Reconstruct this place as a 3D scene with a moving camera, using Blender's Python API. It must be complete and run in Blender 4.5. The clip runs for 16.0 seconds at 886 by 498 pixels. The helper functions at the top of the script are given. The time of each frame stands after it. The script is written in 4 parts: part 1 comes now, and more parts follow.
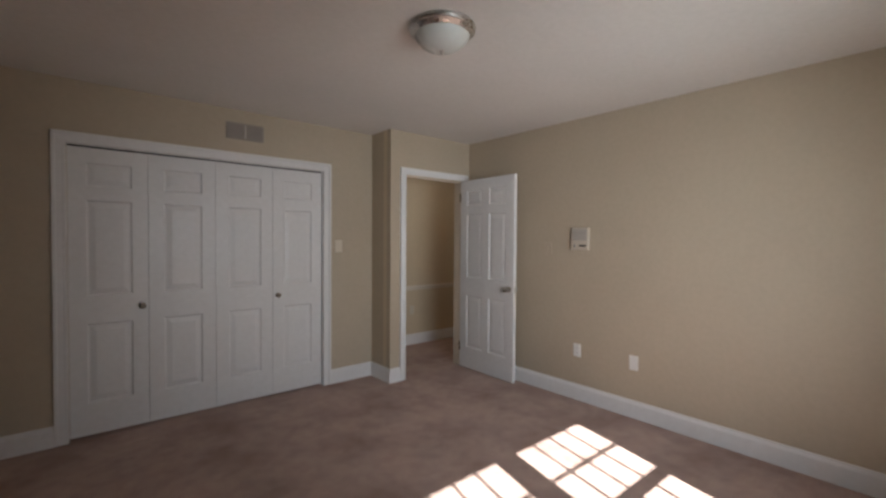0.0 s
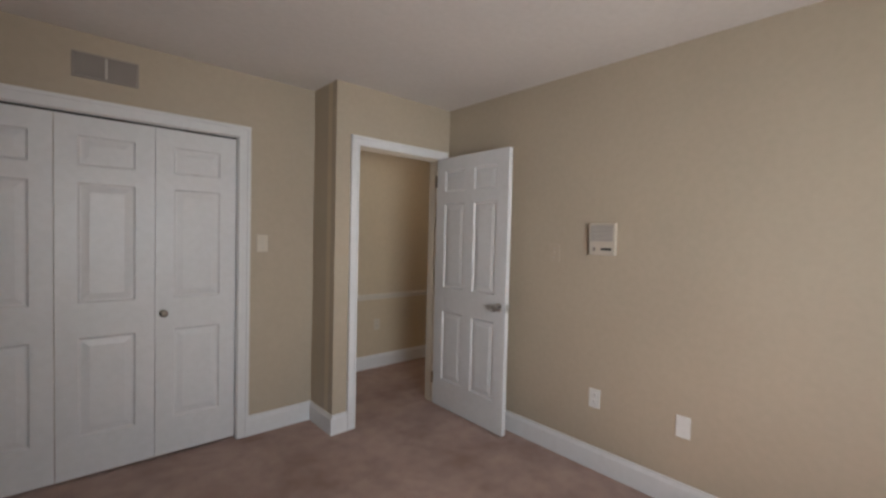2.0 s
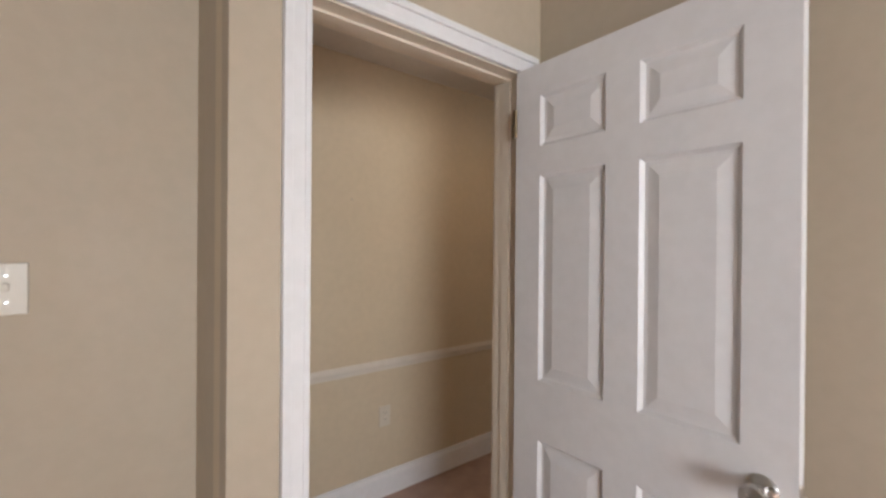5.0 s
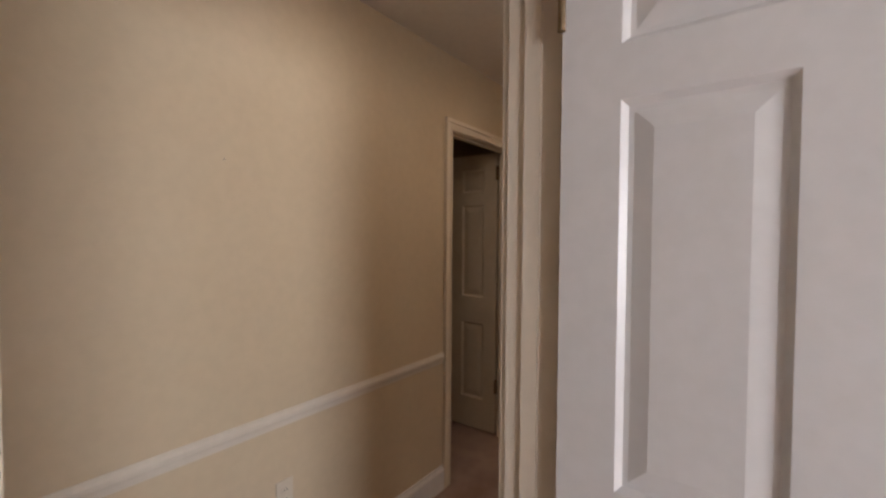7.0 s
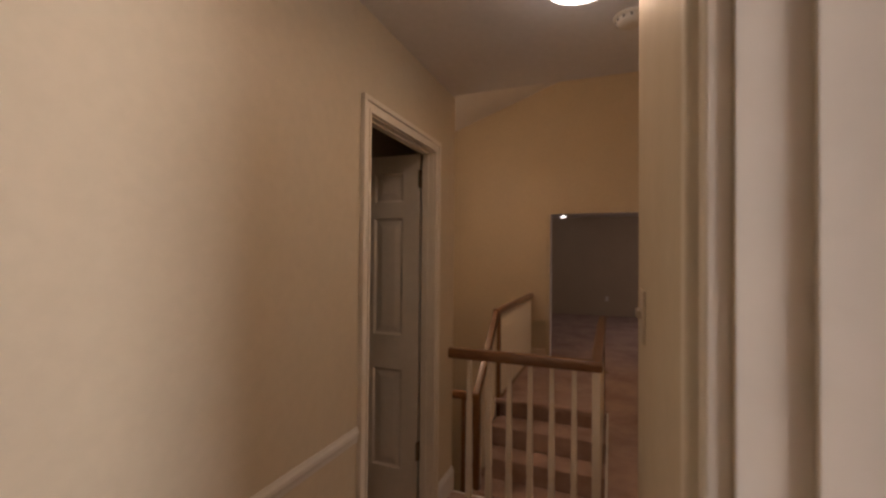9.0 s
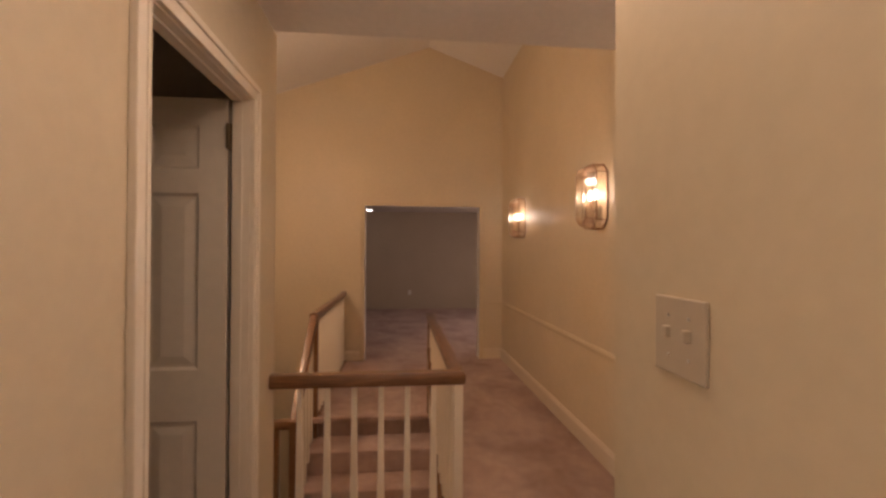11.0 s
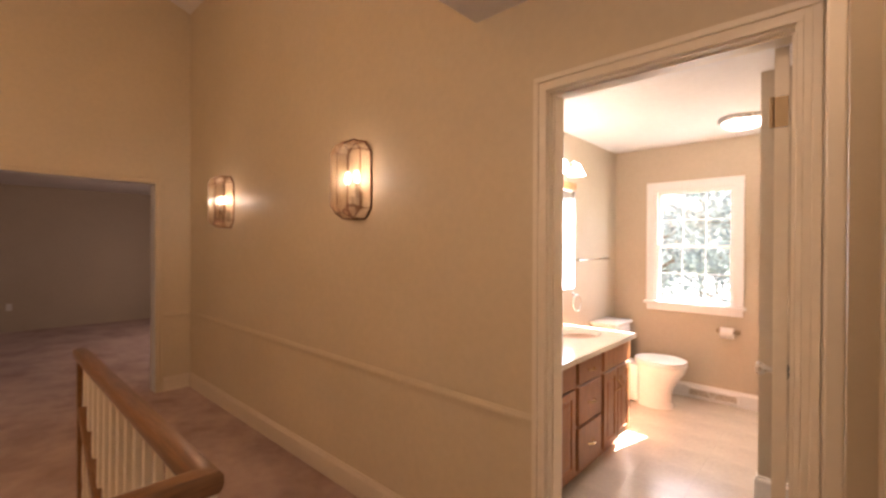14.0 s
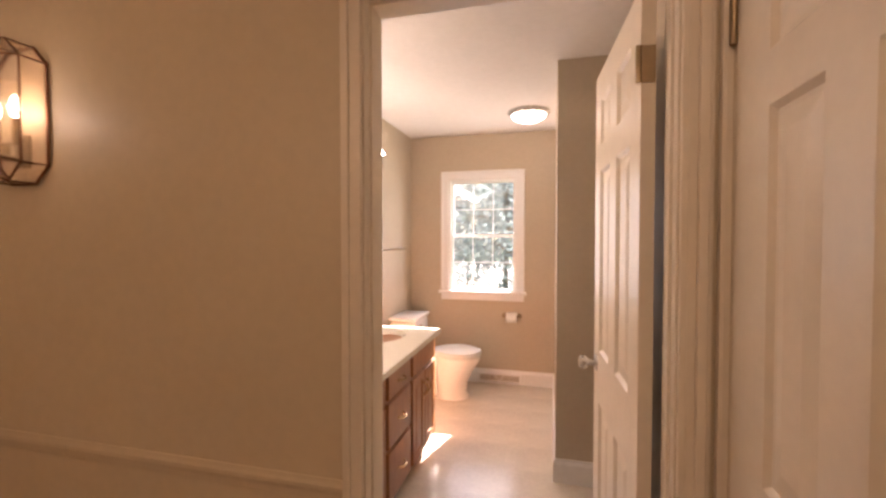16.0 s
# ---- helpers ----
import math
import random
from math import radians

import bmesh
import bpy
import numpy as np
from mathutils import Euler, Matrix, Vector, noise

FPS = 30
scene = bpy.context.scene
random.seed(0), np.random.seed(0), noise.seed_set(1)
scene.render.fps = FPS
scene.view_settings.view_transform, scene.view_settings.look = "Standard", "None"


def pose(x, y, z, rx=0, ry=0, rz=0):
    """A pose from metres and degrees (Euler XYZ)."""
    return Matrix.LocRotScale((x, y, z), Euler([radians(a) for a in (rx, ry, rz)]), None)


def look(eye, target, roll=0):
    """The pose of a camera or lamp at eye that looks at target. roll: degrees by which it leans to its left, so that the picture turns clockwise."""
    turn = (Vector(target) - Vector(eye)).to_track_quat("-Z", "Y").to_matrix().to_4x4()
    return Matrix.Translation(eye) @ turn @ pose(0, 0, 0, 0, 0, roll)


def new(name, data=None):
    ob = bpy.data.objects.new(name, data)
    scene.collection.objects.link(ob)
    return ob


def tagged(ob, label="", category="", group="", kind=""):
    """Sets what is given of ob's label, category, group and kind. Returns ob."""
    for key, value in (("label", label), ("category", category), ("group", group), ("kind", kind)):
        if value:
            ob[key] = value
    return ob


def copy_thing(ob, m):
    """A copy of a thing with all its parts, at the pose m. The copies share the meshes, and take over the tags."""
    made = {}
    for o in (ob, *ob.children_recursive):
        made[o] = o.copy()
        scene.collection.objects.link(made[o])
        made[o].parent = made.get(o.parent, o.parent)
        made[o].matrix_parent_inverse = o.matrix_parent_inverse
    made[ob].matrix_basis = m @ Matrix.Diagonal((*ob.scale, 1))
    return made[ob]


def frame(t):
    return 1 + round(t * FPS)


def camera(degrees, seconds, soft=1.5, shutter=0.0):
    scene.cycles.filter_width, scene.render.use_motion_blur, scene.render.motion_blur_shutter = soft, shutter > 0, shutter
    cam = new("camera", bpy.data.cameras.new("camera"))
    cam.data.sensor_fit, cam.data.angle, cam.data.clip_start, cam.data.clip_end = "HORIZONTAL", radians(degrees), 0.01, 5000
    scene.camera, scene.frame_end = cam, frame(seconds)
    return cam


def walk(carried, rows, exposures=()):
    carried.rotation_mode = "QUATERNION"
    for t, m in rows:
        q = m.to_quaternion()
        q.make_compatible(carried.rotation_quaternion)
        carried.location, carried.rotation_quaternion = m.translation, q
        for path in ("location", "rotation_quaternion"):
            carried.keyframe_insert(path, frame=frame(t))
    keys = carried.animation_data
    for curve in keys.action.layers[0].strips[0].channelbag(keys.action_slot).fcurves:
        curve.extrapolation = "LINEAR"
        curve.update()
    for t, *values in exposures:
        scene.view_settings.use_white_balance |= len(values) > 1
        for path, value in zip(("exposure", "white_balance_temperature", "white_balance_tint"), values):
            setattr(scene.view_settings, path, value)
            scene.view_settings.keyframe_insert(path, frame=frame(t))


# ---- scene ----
cam = camera(91.7, 16.0, soft=2.6, shutter=0.3)
PATH = [
    (0, (-0.142, -0.331, 1.406), (1.153, 1.193, 1.361), 0.4),
    (0.5, (0.013, -0.217, 1.42), (1.372, 1.249, 1.361), 0.0),
    (1, (0.211, -0.039, 1.433), (1.594, 1.404, 1.367), 0.4),
    (1.5, (0.457, 0.208, 1.429), (1.832, 1.659, 1.362), 1.2),
    (2, (0.754, 0.444, 1.418), (2.079, 1.941, 1.355), 1.4),
    (2.5, (0.995, 0.735, 1.422), (2.264, 2.28, 1.359), 1.6),
    (3, (1.221, 1.065, 1.43), (2.449, 2.643, 1.373), 1.2),
    (3.5, (1.441, 1.38, 1.452), (2.64, 2.98, 1.406), 0.5),
    (4, (1.633, 1.674, 1.444), (2.821, 3.282, 1.425), 0.4),
    (6.5, (2.243, 2.719, 1.430), (3.763, 4.017, 1.389), 0.5),
    (7, (2.308, 2.872, 1.440), (3.923, 4.051, 1.383), 0.4),
    (7.5, (2.398, 3.0, 1.440), (4.09, 4.066, 1.411), 0.7),
    (8, (2.553, 3.125, 1.450), (4.287, 4.121, 1.445), 0.4),
    (10.5, (3.125, 3.652, 1.465), (5.124, 3.696, 1.504), 0.7),
    (11, (3.286, 3.718, 1.454), (5.276, 3.516, 1.468), 0.3),
    (11.5, (3.45, 3.781, 1.457), (5.396, 3.321, 1.444), 0.7),
    (12, (3.602, 3.827, 1.454), (5.474, 3.124, 1.426), 1.4),
    (12.5, (3.765, 3.857, 1.434), (5.539, 2.934, 1.404), 1.7),
    (13, (3.896, 3.867, 1.435), (5.553, 2.748, 1.414), 1.3),
    (13.5, (4.009, 3.859, 1.446), (5.525, 2.555, 1.434), 0.7),
    (14, (4.126, 3.835, 1.468), (5.478, 2.362, 1.454), 0.2),
    (14.5, (4.239, 3.769, 1.466), (5.407, 2.145, 1.453), -0.3),
    (15, (4.342, 3.64, 1.468), (5.311, 1.891, 1.439), -0.3),
    (15.5, (4.417, 3.514, 1.461), (5.14, 1.649, 1.432), -0.4),
    (16, (4.481, 3.361, 1.442), (4.977, 1.424, 1.394), -0.0),
]
walk(cam, [(t, look(eye, target, roll)) for t, eye, target, roll in PATH],
     exposures=[(0.0, 2.13, 6150, 10), (1.5, 2.32, 6150, 10), (2.9, 2.28, 6150, 10), (3.5, 2.6, 6180, 11), (4.2, 2.95, 6200, 12), (6.5, 3.1, 6350, 16), (8.0, 3.05, 6400, 19), (10.5, 4.05, 6650, 24),
                (11.5, 4.4, 6600, 21), (12.5, 4.6, 6520, 17), (13.5, 4.4, 6640, 22), (14.5, 4.05, 6930, 27), (16.0, 3.75, 6980, 29)])

# ---- light ----
SUN_EL = radians(36.9)
SUN_DIR = Vector((0.247 * math.cos(SUN_EL), 0.969 * math.cos(SUN_EL), -math.sin(SUN_EL))).normalized()
world = bpy.data.worlds.new("sky_world")
scene.world = world
world.use_nodes = True
wt = world.node_tree
sky = wt.nodes.new("ShaderNodeTexSky")
sky.sky_type, sky.sun_disc, sky.sun_elevation = "NISHITA", False, SUN_EL
sky.sun_rotation = math.atan2(-SUN_DIR.x, -SUN_DIR.y)
wt.links.new(sky.outputs[0], wt.nodes["Background"].inputs[0])
wt.nodes["Background"].inputs[1].default_value = 0.05
sun = new("sun", bpy.data.lights.new("sun", "SUN"))
sun.data.energy, sun.data.angle, sun.data.color = 5.0, radians(0.5), (1, 0.95, 0.87)
sun.matrix_world = look((0, 0, 20), Vector((0, 0, 20)) + SUN_DIR)


def area_lamp(name, m, w, h, watts, colour):
    ob = new(name, bpy.data.lights.new(name, "AREA"))
    ob.data.shape, ob.data.size, ob.data.size_y, ob.data.energy, ob.data.color = "RECTANGLE", w, h, watts, colour
    ob.matrix_world = m
    return ob


def point_lamp(name, p, watts, colour, radius=0.03):
    ob = new(name, bpy.data.lights.new(name, "POINT"))
    ob.data.energy, ob.data.color, ob.data.shadow_soft_size = watts, colour, radius
    ob.location = p
    return ob


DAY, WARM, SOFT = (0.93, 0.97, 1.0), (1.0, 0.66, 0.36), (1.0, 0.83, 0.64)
bedroom_sky = area_lamp("bedroom_daylight", pose(1.45, -0.82, 1.35, 90, 0, -24), 1.5, 1.2, 4.2, DAY)
bedroom_sky.data.spread = radians(105)
area_lamp("bath_daylight", pose(5.17, -0.80, 1.47, 90, 0, 0), 0.66, 1.1, 0.5, DAY)
# the far room has no window here; unseen lamp added to lift it
area_lamp("far_room_fill", pose(11.2, 0.4, 1.4, 90, 0, 0), 1.2, 1.2, 1.5, (1.0, 0.80, 0.68))
for sx in (6.19, 8.10):
    point_lamp("sconce_light", (sx, 2.39, 1.875), 0.062, (1.0, 0.82, 0.60), 0.03)
# unseen lamp, added to warm the stairwell and the end wall
point_lamp("stair_fill_light", (6.3, 5.2, 2.37), 2.6, WARM, 0.09)
# two unseen fill lamps, added to lift the hall walls
area_lamp("hall_fill_light", pose(3.36, 3.78, 2.385), 0.26, 0.26, 0.085, (1.0, 0.70, 0.42))
area_lamp("hall_fill_light", pose(4.36, 3.47, 2.385), 0.26, 0.26, 0.25, (1.0, 0.68, 0.39))
# the northern lamps are unseen additions, stronger to lift the partition wall
for vy in (0.35, 0.61, 0.87, 1.13, 1.39, 1.65, 1.91):
    point_lamp("vanity_and_fill_light", (5.76, vy, 2.09), 0.06 + 0.09 * vy, SOFT, 0.04)
point_lamp("bath_ceiling_light", (4.68, -0.24, 2.36), 0.16, SOFT, 0.1)

# ---- materials ----
def nodes_of(name):
    m = bpy.data.materials.new(name)
    m.use_nodes = True
    nt = m.node_tree
    return m, nt, nt.nodes["Principled BSDF"]


def noise_node(nt, scale, detail=4.0, coords="Object", stretch=None):
    tc = nt.nodes.new("ShaderNodeTexCoord")
    n = nt.nodes.new("ShaderNodeTexNoise")
    n.inputs["Scale"].default_value, n.inputs["Detail"].default_value = scale, detail
    src = tc.outputs[coords]
    if stretch:
        mp = nt.nodes.new("ShaderNodeMapping")
        mp.inputs["Scale"].default_value = stretch
        nt.links.new(src, mp.inputs[0])
        src = mp.outputs[0]
    nt.links.new(src, n.inputs["Vector"])
    return n.outputs["Fac"]


def ramp(nt, fac, stops):
    r = nt.nodes.new("ShaderNodeValToRGB")
    e = r.color_ramp.elements
    e[0].position, e[0].color = stops[0][0], (*stops[0][1], 1)
    e[1].position, e[1].color = stops[-1][0], (*stops[-1][1], 1)
    for p, c in stops[1:-1]:
        el = e.new(p)
        el.color = (*c, 1)
    nt.links.new(fac, r.inputs[0])
    return r.outputs[0]


def bump(nt, bsdf, fac, strength, distance):
    b = nt.nodes.new("ShaderNodeBump")
    b.inputs["Strength"].default_value, b.inputs["Distance"].default_value = strength, distance
    nt.links.new(fac, b.inputs["Height"])
    nt.links.new(b.outputs[0], bsdf.inputs["Normal"])


def mixed(nt, a, b, fac=0.5, mode="MULTIPLY"):
    m = nt.nodes.new("ShaderNodeMix")
    m.data_type, m.blend_type = "RGBA", mode
    m.inputs[0].default_value = fac
    nt.links.new(a, m.inputs[6])
    nt.links.new(b, m.inputs[7])
    return m.outputs[2]


def shade(c, f):
    return tuple(min(1.0, v * f) for v in c)


def painted(name, c, rough=0.5, orange=0.25, vary=0.05, grain=220.0, spec=0.5):
    """Rolled or brushed paint: faint blotches and a fine relief."""
    m, nt, b = nodes_of(name)
    big = ramp(nt, noise_node(nt, 1.3, 3), [(0.3, shade(c, 1 - vary)), (0.7, shade(c, 1 + vary))])
    fine = ramp(nt, noise_node(nt, 28, 5), [(0.35, (0.96, 0.96, 0.955)), (0.65, (1, 1, 1))])
    nt.links.new(mixed(nt, big, fine, 1.0), b.inputs["Base Color"])
    rr = ramp(nt, noise_node(nt, 5, 4), [(0.3, (rough * 0.88,) * 3), (0.7, (min(1, rough * 1.12),) * 3)])
    nt.links.new(rr, b.inputs["Roughness"])
    b.inputs["Specular IOR Level"].default_value = spec
    bump(nt, b, noise_node(nt, grain, 2), orange, 0.001)
    return m


def carpet_material():
    m, nt, b = nodes_of("carpet")
    lo, hi = (0.425, 0.28, 0.232), (0.63, 0.45, 0.382)
    blot = ramp(nt, noise_node(nt, 2.4, 6), [(0.32, lo), (0.5, shade(hi, 0.86)), (0.68, hi)])
    tuft = ramp(nt, noise_node(nt, 160, 3), [(0.3, (0.7, 0.7, 0.7)), (0.7, (1, 1, 1))])
    mid = ramp(nt, noise_node(nt, 11, 4), [(0.35, (0.88, 0.87, 0.87)), (0.6, (1, 1, 1))])
    nt.links.new(mixed(nt, mixed(nt, blot, tuft, 1.0), mid, 1.0), b.inputs["Base Color"])
    b.inputs["Roughness"].default_value = 1.0
    b.inputs["Specular IOR Level"].default_value = 0.1
    b.inputs["Sheen Weight"].default_value = 0.15
    bump(nt, b, noise_node(nt, 190, 4), 0.9, 0.006)
    return m


def wood_material(name, lo, hi, rough=0.35, stretch=(1, 1, 14), coat=0.2):
    m, nt, b = nodes_of(name)
    grain = ramp(nt, noise_node(nt, 9, 8, stretch=stretch), [(0.3, lo), (0.5, tuple((x + y) / 2 for x, y in zip(lo, hi))), (0.7, hi)])
    big = ramp(nt, noise_node(nt, 2.2, 3), [(0.3, (0.86, 0.84, 0.82)), (0.7, (1, 1, 1))])
    nt.links.new(mixed(nt, grain, big, 1.0), b.inputs["Base Color"])
    b.inputs["Roughness"].default_value = rough
    b.inputs["Coat Weight"].default_value, b.inputs["Coat Roughness"].default_value = coat, 0.2
    bump(nt, b, noise_node(nt, 40, 6, stretch=stretch), 0.15, 0.002)
    return m


def metal_material(name, c, rough=0.25):
    m, nt, b = nodes_of(name)
    b.inputs["Metallic"].default_value = 1.0
    nt.links.new(ramp(nt, noise_node(nt, 30, 4), [(0.3, shade(c, 0.82)), (0.7, c)]), b.inputs["Base Color"])
    nt.links.new(ramp(nt, noise_node(nt, 60, 4), [(0.3, (rough * 0.7,) * 3), (0.7, (rough * 1.4,) * 3)]), b.inputs["Roughness"])
    return m


def glow_material(name, c, power):
    m, nt, b = nodes_of(name)
    b.inputs["Base Color"].default_value = (0.9, 0.9, 0.88, 1)
    b.inputs["Emission Color"].default_value = (*c, 1)
    b.inputs["Emission Strength"].default_value = power
    b.inputs["Roughness"].default_value = 0.35
    return m


def glass_material(name, tint=(1, 1, 1), gloss=0.10):
    m, nt, b = nodes_of(name)
    out = nt.nodes["Material Output"]
    tr, gl, mx = (nt.nodes.new(k) for k in ("ShaderNodeBsdfTransparent", "ShaderNodeBsdfGlossy", "ShaderNodeMixShader"))
    tr.inputs[0].default_value = (*tint, 1)
    gl.inputs["Roughness"].default_value = 0.03
    mx.inputs[0].default_value = gloss
    nt.links.new(tr.outputs[0], mx.inputs[1])
    nt.links.new(gl.outputs[0], mx.inputs[2])
    nt.links.new(mx.outputs[0], out.inputs[0])
    nt.nodes.remove(b)
    return m


def mirror_material():
    m, nt, b = nodes_of("mirror_glass")
    b.inputs["Metallic"].default_value, b.inputs["Roughness"].default_value = 1.0, 0.02
    b.inputs["Base Color"].default_value = (0.88, 0.9, 0.9, 1)
    return m


def leaf_material(name, c):
    m, nt, b = nodes_of(name)
    g = nt.nodes.new("ShaderNodeNewGeometry")
    r = ramp(nt, g.outputs["Random Per Island"], [(0.0, shade(c, 0.75)), (0.6, c), (1.0, shade(c, 1.4))])
    out = nt.nodes["Material Output"]
    df, tl, mx = (nt.nodes.new(k) for k in ("ShaderNodeBsdfDiffuse", "ShaderNodeBsdfTranslucent", "ShaderNodeMixShader"))
    mx.inputs[0].default_value = 0.35
    for n in (df, tl):
        nt.links.new(r, n.inputs["Color"])
    nt.links.new(df.outputs[0], mx.inputs[1])
    nt.links.new(tl.outputs[0], mx.inputs[2])
    nt.links.new(mx.outputs[0], out.inputs[0])
    nt.nodes.remove(b)
    return m


TAN = (0.49, 0.415, 0.312)
M_WALL = painted("tan_wall_paint", TAN, 0.62, 0.3, 0.04, 260)
M_HALLWALL = painted("hall_wall_paint", (0.61, 0.512, 0.365), 0.48, 0.22, 0.04, 200)
M_CEIL = painted("ceiling_paint", (0.74, 0.71, 0.68), 0.85, 0.5, 0.03, 160, 0.2)
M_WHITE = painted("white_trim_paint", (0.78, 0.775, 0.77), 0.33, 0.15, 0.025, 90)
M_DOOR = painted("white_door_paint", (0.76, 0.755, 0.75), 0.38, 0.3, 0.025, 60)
# white trim with the hall's warm light put into its colour
M_WARMLIT = painted("warm_lit_trim_paint", (0.76, 0.68, 0.56), 0.38, 0.2, 0.025, 80)
M_TANTRIM = painted("tan_trim_paint", (0.68, 0.585, 0.465), 0.42, 0.2, 0.03, 80)
M_CARPET = carpet_material()
M_PLATE = painted("white_plastic", (0.76, 0.75, 0.72), 0.35, 0.05, 0.02)
M_IVORY = painted("ivory_plastic", (0.66, 0.60, 0.50), 0.4, 0.05, 0.03)
M_DARK = painted("dark_slot", (0.03, 0.028, 0.025), 0.6, 0.1, 0.1)
M_SLAT = painted("grey_beige_plastic", (0.50, 0.46, 0.41), 0.45, 0.05, 0.03)
M_CASE = painted("beige_plastic", (0.57, 0.505, 0.415), 0.4, 0.05, 0.03)
M_ALMOND = painted("almond_plastic", (0.50, 0.42, 0.32), 0.4, 0.05, 0.03)
M_GRILLE = painted("vent_grille_paint", (0.34, 0.30, 0.265), 0.5, 0.1, 0.06)
M_NICKEL = metal_material("satin_nickel", (0.62, 0.60, 0.57), 0.3)
M_KNOB = metal_material("worn_brass_nickel", (0.30, 0.26, 0.21), 0.35)
M_CHROME = metal_material("chrome", (0.78, 0.78, 0.78), 0.1)
M_BRASS = metal_material("aged_brass", (0.32, 0.235, 0.14), 0.4)
M_GOLD = metal_material("bright_brass", (0.74, 0.54, 0.30), 0.2)
M_COPPER = metal_material("copper_came", (0.22, 0.10, 0.055), 0.35)
M_OAK = wood_material("oak_rail", (0.125, 0.055, 0.023), (0.26, 0.124, 0.054), 0.3, (14, 1, 14), 0.4)
M_OAKX = wood_material("oak_rail_x", (0.125, 0.055, 0.023), (0.26, 0.124, 0.054), 0.3, (1, 14, 14), 0.4)
M_CHERRY = wood_material("cherry_cabinet", (0.28, 0.105, 0.038), (0.43, 0.188, 0.07), 0.33, (6, 6, 1), 0.25)
M_MARBLE = painted("cultured_marble", (0.80, 0.76, 0.66), 0.14, 0.02, 0.05)
M_PORCELAIN = painted("porcelain", (0.82, 0.79, 0.75), 0.10, 0.0, 0.02)
M_GLASS = glass_material("clear_glass", (0.97, 0.98, 0.98), 0.12)
M_BEVEL = glass_material("bevelled_glass", (0.97, 0.95, 0.92), 0.13)
M_PEACH = glass_material("peach_bevelled_glass", (0.97, 0.88, 0.80), 0.26)
M_FROST = painted("frosted_glass", (0.60, 0.62, 0.60), 0.25, 0.1, 0.05)
M_MIRROR = mirror_material()
M_BULB = glow_material("lit_bulb", (1.0, 0.92, 0.80), 1.4)
M_SHADE = glow_material("lit_glass_shade", (1.0, 0.93, 0.84), 0.7)
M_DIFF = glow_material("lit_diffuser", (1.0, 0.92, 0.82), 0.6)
M_PAPER = painted("tissue_paper", (0.82, 0.80, 0.77), 0.9, 0.4, 0.02)
M_BARK = painted("bark", (0.10, 0.075, 0.055), 0.9, 1.0, 0.3, 30)
M_LEAF = leaf_material("leaves", (0.185, 0.235, 0.24))
M_GRASS = painted("lawn", (0.09, 0.14, 0.045), 0.95, 1.0, 0.3, 40)


def bath_tile_material():
    m, nt, b = nodes_of("vinyl_tile")
    c = (0.72, 0.65, 0.55)
    big = ramp(nt, noise_node(nt, 3.5, 6), [(0.3, shade(c, 0.86)), (0.7, shade(c, 1.08))])
    fine = ramp(nt, noise_node(nt, 45, 5), [(0.3, (0.9, 0.89, 0.88)), (0.7, (1, 1, 1))])
    oi = nt.nodes.new("ShaderNodeObjectInfo")
    per = ramp(nt, oi.outputs["Random"], [(0, (0.975, 0.975, 0.975)), (1, (1, 1, 1))])
    nt.links.new(mixed(nt, mixed(nt, big, fine, 1.0), per, 1.0), b.inputs["Base Color"])
    b.inputs["Roughness"].default_value = 0.22
    bump(nt, b, noise_node(nt, 9, 4), 0.12, 0.004)
    return m


M_TILE = bath_tile_material()

# ---- mesh helpers ----
def box(bm, x0, y0, z0, x1, y1, z1, bevel=0.0):
    vs = [bm.verts.new(v) for v in ((x0, y0, z0), (x1, y0, z0), (x1, y1, z0), (x0, y1, z0),
                                    (x0, y0, z1), (x1, y0, z1), (x1, y1, z1), (x0, y1, z1))]
    fs = [bm.faces.new([vs[i] for i in q]) for q in ((0, 3, 2, 1), (4, 5, 6, 7), (0, 1, 5, 4), (1, 2, 6, 5), (2, 3, 7, 6), (3, 0, 4, 7))]
    if bevel:
        es = list({e for f in fs for e in f.edges})
        bmesh.ops.bevel(bm, geom=es, offset=bevel, segments=2, affect="EDGES", profile=0.5)
    return bm


def lathe(bm, profile, m=None, steps=28, cap=True):
    """Turn a profile of (radius, height) about the z axis of the pose m."""
    m = m or Matrix()
    rings = []
    for r, h in profile:
        rings.append([bm.verts.new(m @ Vector((r * math.cos(2 * math.pi * i / steps), r * math.sin(2 * math.pi * i / steps), h))) for i in range(steps)])
    for a, b in zip(rings, rings[1:]):
        for i in range(steps):
            bm.faces.new((a[i], a[(i + 1) % steps], b[(i + 1) % steps], b[i]))
    if cap:
        bm.faces.new(list(reversed(rings[0])))
        bm.faces.new(rings[-1])
    return bm


def tube(bm, points, radius, steps=8):
    """A round bar along points."""
    pts = [Vector(p) for p in points]
    rings = []
    for i, p in enumerate(pts):
        d = (pts[min(i + 1, len(pts) - 1)] - pts[max(i - 1, 0)]).normalized()
        q = d.to_track_quat("Z", "Y").to_matrix()
        rings.append([bm.verts.new(p + q @ Vector((radius * math.cos(2 * math.pi * k / steps), radius * math.sin(2 * math.pi * k / steps), 0))) for k in range(steps)])
    for a, b in zip(rings, rings[1:]):
        for k in range(steps):
            bm.faces.new((a[k], a[(k + 1) % steps], b[(k + 1) % steps], b[k]))
    bm.faces.new(list(reversed(rings[0])))
    bm.faces.new(rings[-1])
    return bm


